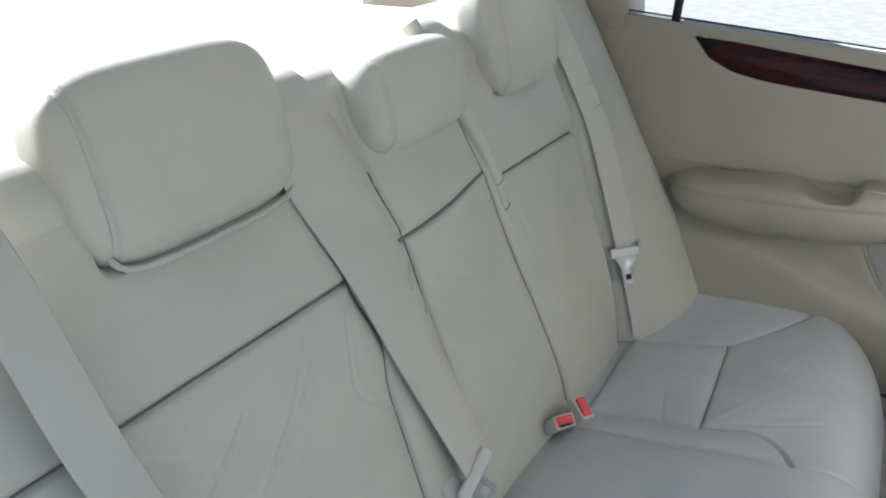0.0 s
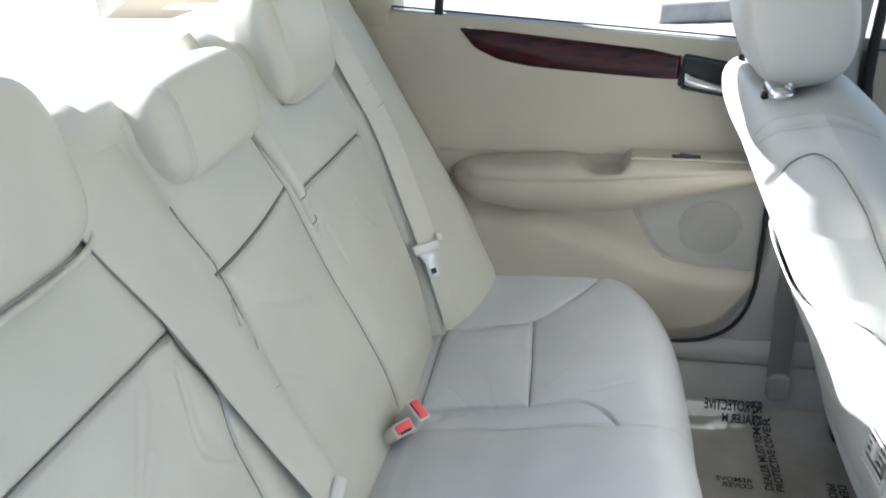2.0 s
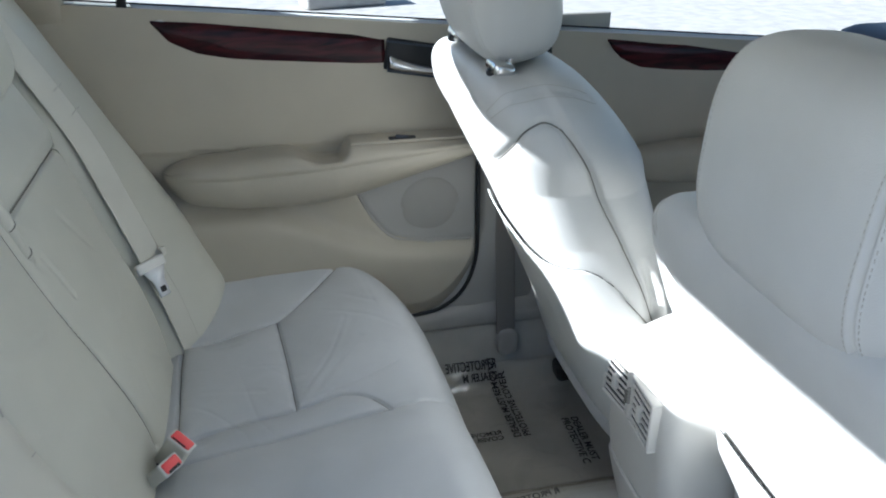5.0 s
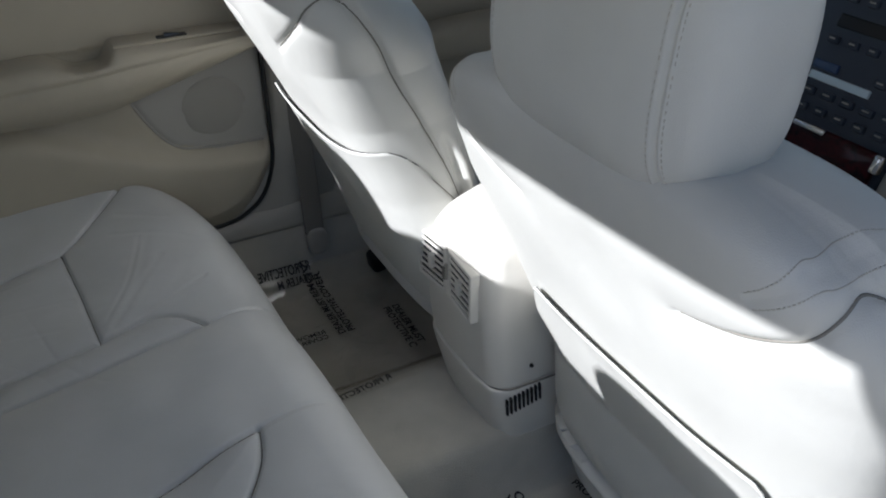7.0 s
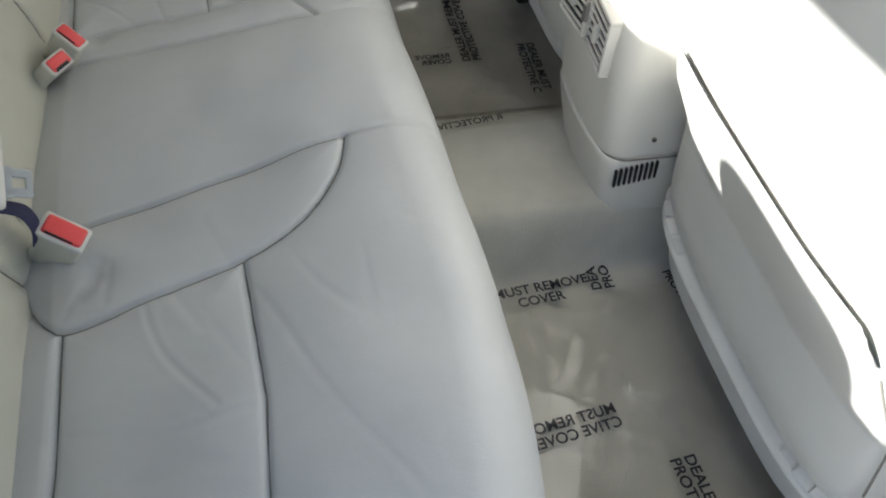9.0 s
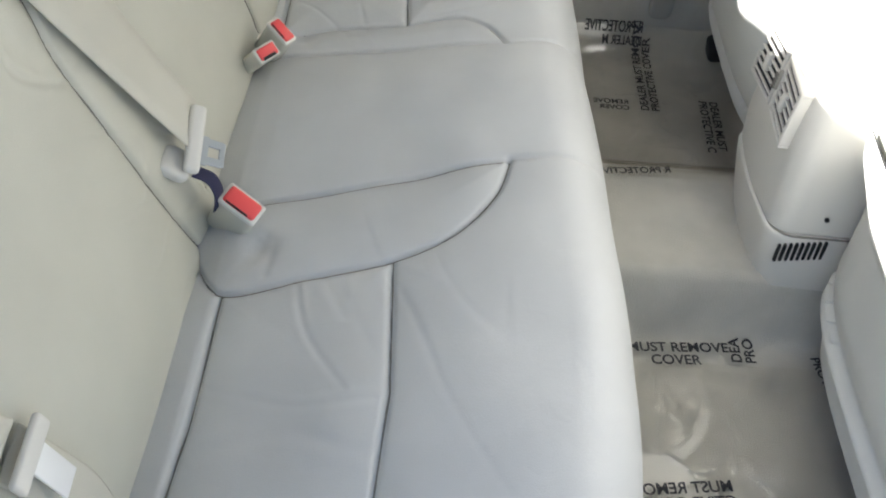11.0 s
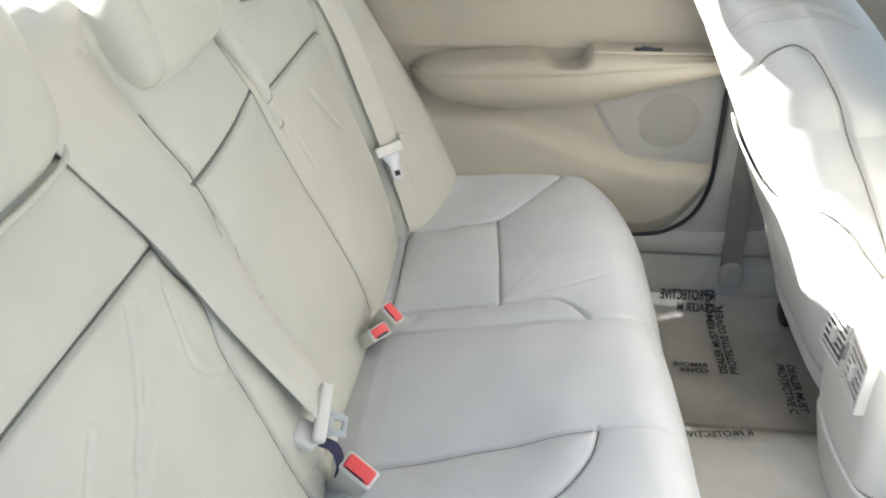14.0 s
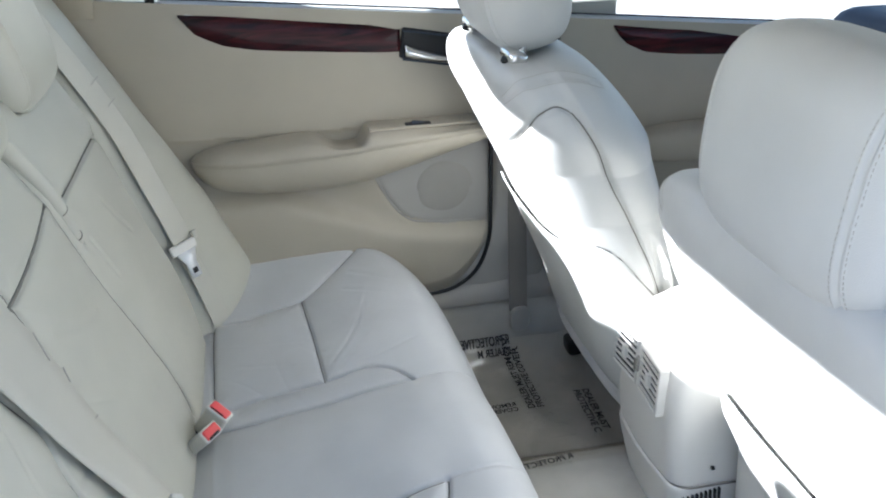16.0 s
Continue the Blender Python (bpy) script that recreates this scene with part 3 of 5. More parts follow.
# ---- far doors ----
def build_rear_door():
    door = thing("door_1", "closed beige vinyl rear car door with dark wood trim", "car door", kind="structure")
    X, Z = np.meshgrid(np.linspace(-0.32, 0.70, 180), np.linspace(0.18, 1, 150), indexing="ij")
    zb = belt_z(X) - 0.002
    low = 0.18 + 0.14 * np.clip((X - 0.52) / 0.18, 0, 1) ** 3
    A = (Z - 0.18) / 0.82
    Zr = low + (zb - low) * A
    Y = door_y(Zr)
    # scooped map pocket with a soft brow, and the flat speaker field
    brow = np.interp(X, [0.0, 0.25, 0.35, 0.45, 0.55, 0.7], [0.47, 0.47, 0.43, 0.385, 0.362, 0.345])
    Y = Y - 0.035 / (1 + np.exp((Zr - brow) / 0.008)) * np.clip((Zr - low) / 0.05, 0, 1) ** 0.5
    Y = Y - 0.004 * np.where(Zr > 0.6, 1, 0)
    lines = [smooth_line([(0.44, 0.50), (0.475, 0.43), (0.51, 0.39), (0.56, 0.375), (0.69, 0.365)])]
    P = pushed(np.stack([X, Y, Zr], -1), X, Zr, lines, 0.005, 0.004, 0, 1, 0.0006, 1)
    cx, cz = (X[:-1, :-1] + X[1:, 1:]) / 2, (Zr[:-1, :-1] + Zr[1:, 1:]) / 2
    field = (cx > np.interp(cz, [0.365, 0.39, 0.43, 0.50, 0.6], [0.60, 0.51, 0.475, 0.44, 0.41])) & (cz > 0.366) & (cz < 0.58)
    from_grid("door_panel", P, VINYL, door, "beige grained vinyl door panel", keep=~field)
    grille = from_grid("speaker_grille", P, VINYL_GREY, door, "greyish cloth speaker field", keep=field)
    edge = []
    for x, z in dense(lines[0]):
        lo_z, hi_z = 0.18 + 0.14 * max((x - 0.52) / 0.18, 0) ** 3, belt_z(x) - 0.002
        q = at_grid(P, (x + 0.32) / 1.02 * 179, (z - lo_z) / (hi_z - lo_z) * 149)
        edge.append((q[0], q[1] - 0.0012, q[2]))
    tube("field_edge", edge, 0.0022, VINYL_GREY, door, "moulded edge of the speaker field", 6)
    k = np.linspace(0, 2 * np.pi, 48, endpoint=False)
    disc = np.array([[(0.60 + r * math.cos(a), 0.7005 - h, 0.447 + r * math.sin(a)) for a in k] for r, h in ((0.066, -0.0010), (0.064, 0.0004), (0.03, 0.001), (0.001, 0.001))])
    from_grid("speaker_dome", disc, SPEAKER, grille, "round speaker grille", wrap=True)
    # window sill
    xs = np.linspace(0.05, 0.705, 40)
    lo = [(x, 0.726 + 0.03 * max(0.10 - x, 0) / 0.05, belt_z(x) - 0.052 * min((x - 0.05) / 0.07, 1) ** 0.6) for x in xs]
    hi = [(x, 0.760, belt_z(x) + 0.002) for x in xs]
    sheet("window_sill", lo, hi, 10, SILL, door, "pale vinyl window sill", 0.01, 0.012)
    tube("glass_seal", [(x, 0.752, belt_z(x) + 0.003) for x in np.linspace(-0.25, 0.72, 20)], 0.0018, BLACK, door, "black rubber glass seal")
    # wood strip
    xs = np.linspace(0.083, 0.514, 50)
    top = np.interp(xs, [0.083, 0.17, 0.32, 0.505], [0.850, 0.843, 0.826, 0.806])
    bot = np.interp(xs, [0.083, 0.11, 0.16, 0.22, 0.32, 0.505], [0.846, 0.812, 0.780, 0.761, 0.743, 0.718])
    sheet("wood_trim", [(x, 0.727, b) for x, b in zip(xs, bot)], [(x, 0.727, t) for x, t in zip(xs, top)], 9, WOOD, door, "glossy dark red burl wood trim", 0.02, 0.006)
    # inner handle in its bezel
    rbox("handle_bezel", (0.115, 0.02, 0.064), 0.006, pose(0.570, 0.728, 0.763, 0, 10, 0), BLACK, door, "black recessed handle bezel")
    tube("bezel_rim", [(0.518, 0.7155, 0.799), (0.518, 0.7155, 0.740), (0.622, 0.7155, 0.722), (0.622, 0.7155, 0.782)], 0.0026, DASH, door, "dark bezel rim", closed=True)
    sheet("door_handle", [(x, 0.712 - 0.008 * math.sin((x - 0.522) * 30), 0.744 - (x - 0.522) * 0.14) for x in np.linspace(0.522, 0.612, 12)],
          [(x, 0.715, 0.744 - (x - 0.522) * 0.14 + np.interp(x, [0.522, 0.545, 0.612], [0.028, 0.022, 0.013])) for x in np.linspace(0.522, 0.612, 12)], 7, CHROME, door, "polished chrome inner handle", 0.01, 0.008)
    # armrest: a long padded roll with a scooped pull cup
    sx = np.linspace(0, 1, 160)
    xs = 0.065 + 0.645 * sx
    top = np.interp(xs, [0.065, 0.085, 0.18, 0.29, 0.43, 0.66, 0.71], [0.588, 0.590, 0.597, 0.607, 0.618, 0.615, 0.612])
    bot = np.interp(xs, [0.065, 0.08, 0.11, 0.21, 0.33, 0.42, 0.50, 0.64, 0.71], [0.515, 0.508, 0.500, 0.485, 0.482, 0.492, 0.515, 0.558, 0.58])
    out = np.interp(xs, [0.065, 0.075, 0.10, 0.2, 0.4, 0.71], [0.065, 0.065, 0.068, 0.082, 0.090, 0.080])
    k = np.clip((xs - 0.065) / 0.075, 0, 1)
    tip = np.sqrt(np.maximum(1 - (1 - k) ** 2, 0.0))
    top, bot, out = 0.556 + (top - 0.556) * tip, 0.556 + (bot - 0.556) * tip, out * tip + 0.001
    rows = []
    for x, t, b, o in zip(xs, top, bot, out):
        cup = 0.034 * (1 / (1 + math.exp(-(x - 0.340) / 0.012)) - 1 / (1 + math.exp(-(x - 0.420) / 0.004))) if 0.26 < x < 0.46 else 0.0
        yo, h = 0.712 - o, t - b
        crease = b + h * 0.70
        sec = [(0.735, t - 0.004), (0.714, t - 0.003 - cup), (0.704, t - cup), (0.692, t - 0.001 - cup), (0.70 - o * 0.55, t - 0.004 - cup * 0.95), (0.712 - o * 0.80, t - 0.007 - cup * 0.62), (yo + 0.006, t - 0.013 - cup * 0.45), (yo + 0.001, crease + 0.010),
               (yo - 0.001, crease + 0.002), (yo + 0.0015, crease), (yo - 0.001, crease - 0.003), (yo - 0.001, crease - 0.25 * h), (yo + 0.006, b + 0.28 * h), (yo + 0.3 * o, b + 0.10 * h), (yo + 0.6 * o, b + 0.02 * h), (0.704, b), (0.73, b + 0.003)]
        rows.append([(x, min(yy, 0.735), zz) for yy, zz in sec])
    arm = from_grid("armrest", np.array(rows), VINYL, door, "padded vinyl armrest with pull cup")
    # Dark tubes stand in for contact shade along the armrest's edges.
    tube("armrest_contact_shade", [(x, 0.712 - o * 0.0, t + 0.0005) for x, t, o in list(zip(xs, top, out))[4::4]], 0.0014, SEAM, arm, "dark tube standing in for contact shade where the armrest meets the panel", 6)
    tube("armrest_contact_shade", [(x, 0.6985, b - 0.0015) for x, b in list(zip(xs, bot))[4::4]], 0.0026, SEAM, arm, "dark tube standing in for contact shade where the armrest meets the panel", 6)
    rbox("switch_panel", (0.23, 0.046, 0.006), 0.003, pose(0.545, 0.672, 0.6145, 0, 0, 0), VINYL, arm, "vinyl switch panel")
    rbox("window_switch", (0.055, 0.016, 0.008), 0.003, pose(0.535, 0.662, 0.6165), BLACK, arm, "black window switch")
    rbox("switch_key", (0.026, 0.011, 0.006), 0.002, pose(0.535, 0.662, 0.6205, 0, 8, 0), DASH, arm)
    tube("door_seal", smooth_line([(0.701, 0.703, 0.86), (0.702, 0.690, 0.60), (0.702, 0.682, 0.40), (0.698, 0.679, 0.32), (0.675, 0.677, 0.255), (0.635, 0.677, 0.215), (0.57, 0.677, 0.195), (0.40, 0.680, 0.185), (0.0, 0.694, 0.18)]), 0.0045, BLACK, door, "black rubber door seal")
    # glass and its frame
    tube("window_divider", [(0.034, 0.748, 0.870), (0.052, 0.718, 1.0), (0.082, 0.66, 1.15)], 0.009, BLACK, door, "black window divider bar")
    g = from_grid("window_pane", np.array([[(x, 0.755, belt_z(x) - 0.01), (x, 0.63, 1.16)] for x in (-0.2, 0.2, 0.72)]), GLASS, door, "clear side glass")
    g.visible_shadow = False


def build_front_door():
    door = thing("door_2", "closed beige vinyl front car door with dark wood trim", "car door", kind="structure")
    X, Z = np.meshgrid(np.linspace(0.86, 2.0, 120), np.linspace(0.18, 1, 90), indexing="ij")
    Zr = 0.18 + (belt_z(X) - 0.002 - 0.18) * (Z - 0.18) / 0.82
    Y = door_y(Zr) - 0.004
    from_grid("door_panel", np.stack([X, Y, Zr], -1), VINYL, door, "beige grained vinyl door panel")
    xs = np.linspace(0.86, 2.0, 30)
    sheet("window_sill", [(x, 0.726, belt_z(x) - 0.035) for x in xs], [(x, 0.760, belt_z(x) + 0.002) for x in xs], 8, SILL, door, "pale vinyl window sill", 0.01, 0.012)
    tube("glass_seal", [(x, 0.752, belt_z(x) + 0.003) for x in xs], 0.0018, BLACK, door, "black rubber glass seal")
    xs = np.linspace(0.985, 1.9, 60)
    top = np.interp(xs, [0.985, 1.1, 1.3, 1.9], [0.782, 0.768, 0.750, 0.706])
    bot = np.interp(xs, [0.985, 1.01, 1.06, 1.14, 1.27, 1.9], [0.778, 0.742, 0.705, 0.686, 0.668, 0.62])
    sheet("wood_trim", [(x, 0.722, b) for x, b in zip(xs, bot)], [(x, 0.722, t) for x, t in zip(xs, top)], 9, WOOD, door, "glossy dark red burl wood trim", 0.02, 0.006)
    bolster("armrest", (1.42, 0.67, 0.52), (0.05, 0.40, 0.045), 3, VINYL, door, (), stitches=False).matrix_basis = Matrix.Translation((1.42, 0.67, 0)) @ pose(0, 0, 0, 0, 0, 90) @ Matrix.Translation((-1.42, -0.67, 0))
    tube("door_seal", [(0.862, 0.70, 0.2), (0.862, 0.70, 0.6), (0.86, 0.735, 0.80)], 0.006, BLACK, door, "black rubber door seal")
    g = from_grid("window_pane", np.array([[(x, 0.755, belt_z(x) - 0.01), (x, 0.63, 1.16)] for x in (0.84, 1.3, 1.9)]), GLASS, door, "clear side glass")
    g.visible_shadow = False


build_rear_door()
build_front_door()


def build_pillar():
    p = thing("pillar_trim", "beige plastic pillar trim between the doors", "pillar", kind="structure")
    rows = []
    for z in np.linspace(0.0, 1.18, 40):
        lean = -0.09 * np.clip((z - 0.8) / 0.38, 0, 1)
        y = float(door_y(z)) - 0.012 + lean
        a, b = 0.708 + 0.01 * z - 0.20 * float(np.clip((0.37 - z) / 0.2, 0, 1)), 0.845 - 0.01 * z
        rows.append([(a, y + 0.05, z), (a + 0.002, y + 0.012, z), (a + 0.012, y, z), ((a + b) / 2, y - 0.006, z), (b - 0.012, y, z), (b - 0.002, y + 0.012, z), (b, y + 0.05, z)])
    from_grid("pillar_cover", np.array(rows), VINYL_GREY, p)
    # dark strip at the front edge of the pillar
    tube("edge_seal", [(0.852, 0.70, 0.1), (0.852, 0.712, 0.6), (0.852, 0.725, 0.82), (0.845, 0.66, 1.15)], 0.010, BLACK, p, "black rubber edge seal")
    belt = thing("front_seat_belt", "grey webbing of the front seat belt on the pillar", "seat belt")
    ribbon("webbing", [((0.768 - 0.006 * k, 0.654 + 0.026 * min(k * 3, 1) + 0.012 * k, 0.135 + 0.75 * k), (1, 0.1, 0)) for k in np.linspace(0, 1, 24)], 0.046, 0.0016, BELT_GREY, belt)
    bolster("anchor_cover", (0.771, 0.650, 0.112), (0.024, 0.010, 0.032), 3, VINYL_GREY, belt, (), stitches=False)
    tagged(rbox("door_jamb", (0.45, 0.02, 0.86), 0.004, pose(0.78, 0.772, 0.40), VINYL_GREY), "grey-beige painted door jamb behind the pillar trim", "jamb", kind="structure")
    # Unseen outer skin, added to stop sky light leaking behind the door panels.
    xs = np.linspace(-0.75, 2.1, 50)
    for y in (0.805,):
        tagged(from_grid("body_side_light_stop", np.array([[(x, y - 0.02, -0.22), (x, y, 0.1), (x, y, 0.5), (x, y - 0.03, belt_z(x) - 0.004), (x, y - 0.05, belt_z(x) - 0.004)] for x in xs]), PAINT), "unseen grey outer body side, added to stop light leaks", "car body", kind="structure")
    # sill trim below the far door
    s = thing("sill_trim", "beige plastic door sill trim", "sill", kind="structure")
    xs = np.linspace(0.30, 2.0, 60)
    sheet("sill_cover", [(x, 0.668, 0.152) for x in xs], [(x, 0.70, 0.22) for x in xs], 10, VINYL_GREY, s, "", 0.02, 0.012)
    from_grid("kick_carpet", np.array([[(x, 0.66, 0.02), (x, 0.668, 0.09), (x, 0.674, 0.158)] for x in xs]), CARPET, s, "carpeted kick panel")
    n = thing("near_sill", "pale painted door sill with a metal scuff plate", "sill", kind="structure")
    sheet("sill_cover", [(x, -0.72, 0.09) for x in xs], [(x, -0.545, 0.075) for x in xs], 10, PLASTIC, n, "", 0.03, 0.02, axis=2, sign=1)
    rbox("scuff_plate", (0.8, 0.05, 0.004), 0.0018, pose(1.0, -0.60, 0.106), STEEL, n, "satin steel scuff plate")


build_pillar()


# ---- body shell: roof, shelf, rear corner ----
def build_shell():
    X, Y = np.meshgrid(np.linspace(0, 1, 40), np.linspace(-0.645, 0.645, 50), indexing="ij")
    # Unseen rear edge, curved to place the roof's shade line on the front seats.
    xe = -0.195 + np.where(Y > 0.0, 0.75, 0.28) * Y**2
    X = xe + (1.85 - xe) * X
    Z = 1.205 + 0.03 * (1 - (Y / 0.645) ** 2)
    roof = np.concatenate([np.stack([X, Y, Z], -1), np.stack([X, Y, Z + 0.03], -1)[::-1]], 0)
    tagged(from_grid("ceiling", np.concatenate([roof, roof[:1]], 0), HEADLINER), "unseen pale cloth headliner, rear edge curved to shape sun and shade", "ceiling", kind="structure")
    shelf = tagged(rbox("package_shelf", (0.55, 1.36, 0.03), 0.01, pose(-0.42, 0, 0.86), HEADLINER), "pale cloth parcel shelf behind the rear bench", "shelf", kind="structure")
    for y in (0.66, -0.66):
        g = np.sign(y)
        A, B = np.meshgrid(np.linspace(0, 1, 24), np.linspace(0, 1, 24), indexing="ij")
        front = -0.070 + 0.05 * B if y > 0 else -0.04 + 0.09 * B
        back = -0.75 + 0.73 * B
        # Unseen upper part leans and thickens to keep sun off the far door.
        lean_in = 0.30 * B - 0.13 * B**2 if y > 0 else 0.118 * B
        skin = np.stack([back + (front - back) * A, y + g * (0.080 - lean_in - 0.010 * np.sin(np.pi * A)), 0.840 + 0.365 * B], -1)
        skin = np.concatenate([skin, skin[::-1] + np.array([0, (0.15 if y > 0 else 0.03) * g, 0])], 0)
        tagged(from_grid("corner_trim", np.concatenate([skin, skin[:1]], 0), VINYL), "beige vinyl corner pillar trim, unseen upper part shaped to block sun", "pillar", kind="structure")
    w = tagged(rbox("wall_rear", (0.04, 1.4, 0.86), 0.01, pose(-0.30, 0, 0.42), CARPET), "carpeted panel behind the rear bench", "wall", kind="structure")
    for y in (0.75, -0.75):
        tagged(rbox("quarter_panel", (0.62, 0.04, 0.92), 0.01, pose(-0.38, y, 0.41), VINYL), "beige vinyl panel beside the rear bench", "wall", kind="structure")
    # Unseen panel, added to cut light on the near end of the bench.
    tagged(rbox("quarter_panel", (0.20, 0.04, 0.70), 0.02, pose(0.03, -0.75, 0.30), VINYL), "unseen beige vinyl panel added to darken the near end of the bench", "wall", kind="structure")
    # Unseen wall and pillar, added to block light from the near front side.
    tagged(rbox("wall_near_light_block", (1.3, 0.05, 1.0), 0.02, pose(1.52, -0.76, 0.32), VINYL), "unseen beige vinyl panel blocking light beside the passenger seat", "wall", kind="structure")
    tagged(rbox("pillar_near_light_block", (0.11, 0.05, 1.25), 0.02, pose(0.90, -0.74, 0.60), VINYL_GREY), "unseen beige plastic pillar trim blocking light on the near side", "pillar", kind="structure")
    tagged(rbox("roof_rail", (2.0, 0.05, 0.07), 0.02, pose(1.0, -0.62, 1.215), HEADLINER), "unseen pale cloth-covered roof rail that closes off light", "rail", kind="structure")
    # Unseen far rail, widened to keep sun off the front door armrest.
    rails = tagged(rbox("roof_rail", (2.0, 0.17, 0.07), 0.02, pose(1.0, 0.67, 1.19), HEADLINER), "unseen pale cloth-covered roof rail that closes off light", "rail", kind="structure")


build_shell()


# ---- front seats ----
def build_front_seat(dx, dy, dz, label, rest, lean, shoulder, up, inner, brow, pocket, droop, tuck):
    """A seat seen from behind: padded back with an arched seam, map pocket, piped lower edge, headrest. inner widens the side next to the console."""
    seat = thing("car_seat", label, "car seat", "front seats")
    w = np.linspace(0, 1, 240)
    us = np.linspace(0, 2 * np.pi, 360, endpoint=False)
    Wv, U = np.meshgrid(w, us, indexing="ij")
    lim, base_z = 0.78, 0.135
    straight = np.minimum(Wv / lim, 1)
    dome = np.clip((Wv - lim) / (1 - lim), 0, 1) * np.pi / 2
    Zc = base_z + (brow - base_z) * straight + (0.873 - brow) * np.sin(dome) ** 0.88
    f = np.cos(dome) ** 0.58

    def rear(z):
        return 0.585 + 0.46 * (0.75 - z) - tuck * np.maximum(0.36 - z, 0)

    c, s = np.cos(U), np.sin(U)
    half_w = np.interp(Zc, [0.135, 0.20, 0.40, 0.58, 0.74, 0.9], [0.236, 0.250, 0.258, 0.262, 0.278, 0.278]) * f
    half_w = np.where(s * (1 if dy < 0 else -1) < 0, half_w * np.interp(Zc, [0.45, 0.66, 0.9], [1.0, shoulder, shoulder]), half_w)
    depth = np.interp(Zc, [0.135, 0.5, 0.72, 0.80, 0.9], [0.085, 0.112, 0.108, 0.098, 0.085])
    X = rear(Zc) + depth + depth * f * np.sign(c) * np.abs(c) ** 0.62
    Y = half_w * np.sign(s) * np.abs(s) ** 0.55
    side = 1 if dy < 0 else -1
    grow = np.interp(Zc, [0.135, 0.30, 0.45, 0.58, 0.68, 0.75, 0.9], [0.5, 1.1, 1.9, 2.15, 2.0, 1.35, 0.2]) * inner
    Y = np.where(Y * side > 0, Y * (1 + grow), Y)
    # shallow saddle under the headrest
    saddle = (0.024 if rest > 0.95 else 0.0) * np.exp(-(((X - 0.61) / 0.055) ** 2)) * np.exp(-((np.abs(Y) / 0.155) ** 6)) * np.clip((Zc - 0.80) / 0.05, 0, 1)
    fall_z = droop * np.clip(-Y * side / 0.28, 0, 1) ** 2 * np.clip((Zc - 0.60) / 0.2, 0, 1)
    P = np.stack([X + dx, Y + dy, Zc + dz - saddle - fall_z], -1)
    # length round the back from its middle, along which the sewn lines run
    cu, su = np.cos(us), np.sin(us)
    ring = np.stack([0.11 * np.sign(cu) * np.abs(cu) ** 0.62, 0.255 * np.sign(su) * np.abs(su) ** 0.55], -1)
    step = np.r_[0, np.cumsum(np.linalg.norm(np.diff(ring, axis=0), axis=1))]
    round_len = step - np.interp(np.pi, us, step)
    A = np.abs(round_len)[None, :] + 0 * Zc
    arch = smooth_line([(a_, z_ + up * (z_ > 0.5)) for a_, z_ in ((0.10, 0.703), (0.151, 0.725), (0.21, 0.759), (0.25, 0.788), (0.285, 0.803), (0.306, 0.802), (0.320, 0.788), (0.326, 0.755), (0.329, 0.715), (0.333, 0.650), (0.343, 0.56), (0.352, 0.35))])
    stitched = [(a_, z_ + 0.3 * up) for a_, z_ in ((0.19, 0.806), (0.244, 0.829), (0.266, 0.833), (0.308, 0.837), (0.358, 0.833), (0.396, 0.819))]
    arch_z = np.interp(A, [0, 0.10, 0.151, 0.21, 0.25, 0.285, 0.306, 0.320, 0.327, 0.335, 0.355], [0.69, 0.703, 0.725, 0.759, 0.788, 0.803, 0.802, 0.788, 0.75, 0.62, 0.40]) + up
    collar = 1 / (1 + np.exp(-np.clip((Zc - arch_z - 0.016) / 0.024, -30, 30))) * np.clip((A - 0.08) / 0.16, 0, 1) * np.clip((Zc - 0.52) / 0.2, 0, 1) * np.clip((1 - Wv) / 0.10, 0, 1)
    d = seam_distance(A, Zc, [arch])
    # a welt round the sides and foot of the back, with a groove inside it
    welt = smooth_line([(0.372, 0.56), (0.362, 0.45), (0.350, 0.34), (0.330, 0.268), (0.295, 0.225), (0.24, 0.208), (0.12, 0.205), (0.0, 0.205)])
    dw = seam_distance(A, Zc, [welt])
    low = np.clip((0.56 - Zc) / 0.06, 0, 1)
    outer = np.where((A > np.interp(Zc, [0.205, 0.225, 0.268, 0.34, 0.45, 0.56], [0.12, 0.295, 0.330, 0.350, 0.362, 0.372])) | (Zc < 0.205), 1.0, -1.0)
    off = 0.016 * collar - 0.005 * np.exp(-((d / 0.0045) ** 2)) - 0.005 * np.exp(-d / 0.025) - 0.0025 * np.exp(-((seam_distance(A, Zc, [smooth_line(stitched)]) / 0.003) ** 2)) + 0.001 * ripple(A, Zc, 30, 1) * ripple(A, Zc, 9, 2)
    off = off + low * (0.011 * np.exp(-(((outer * dw - 0.010) / 0.009) ** 2)) - 0.009 * np.exp(-(((outer * dw + 0.006) / 0.006) ** 2)) - 0.012 * (outer > 0) * (1 - np.exp(-((dw / 0.02) ** 2))))
    out_way = -normals(P)
    Q = P + out_way * off[..., None]
    inside = (np.abs(round_len) < 0.335)[None, :] & (Zc < arch_z)
    keep = inside[:-1]
    from_grid("rear_panel", Q, LEATHER_GLARE, seat, "leather rear panel under an arched seam", wrap=True, keep=keep)
    from_grid("backrest", Q, LEATHER_GLARE, seat, "padded leather seat back", wrap=True, keep=~keep)

    def skin(a, z, lift=0.0):
        fi, fj = np.interp(a, round_len, np.arange(len(us))), np.interp(z, Zc[:, 0], np.arange(len(w)))
        return Vector(at_grid(Q, fj, fi)) + Vector(at_grid(out_way, fj, fi)) * lift

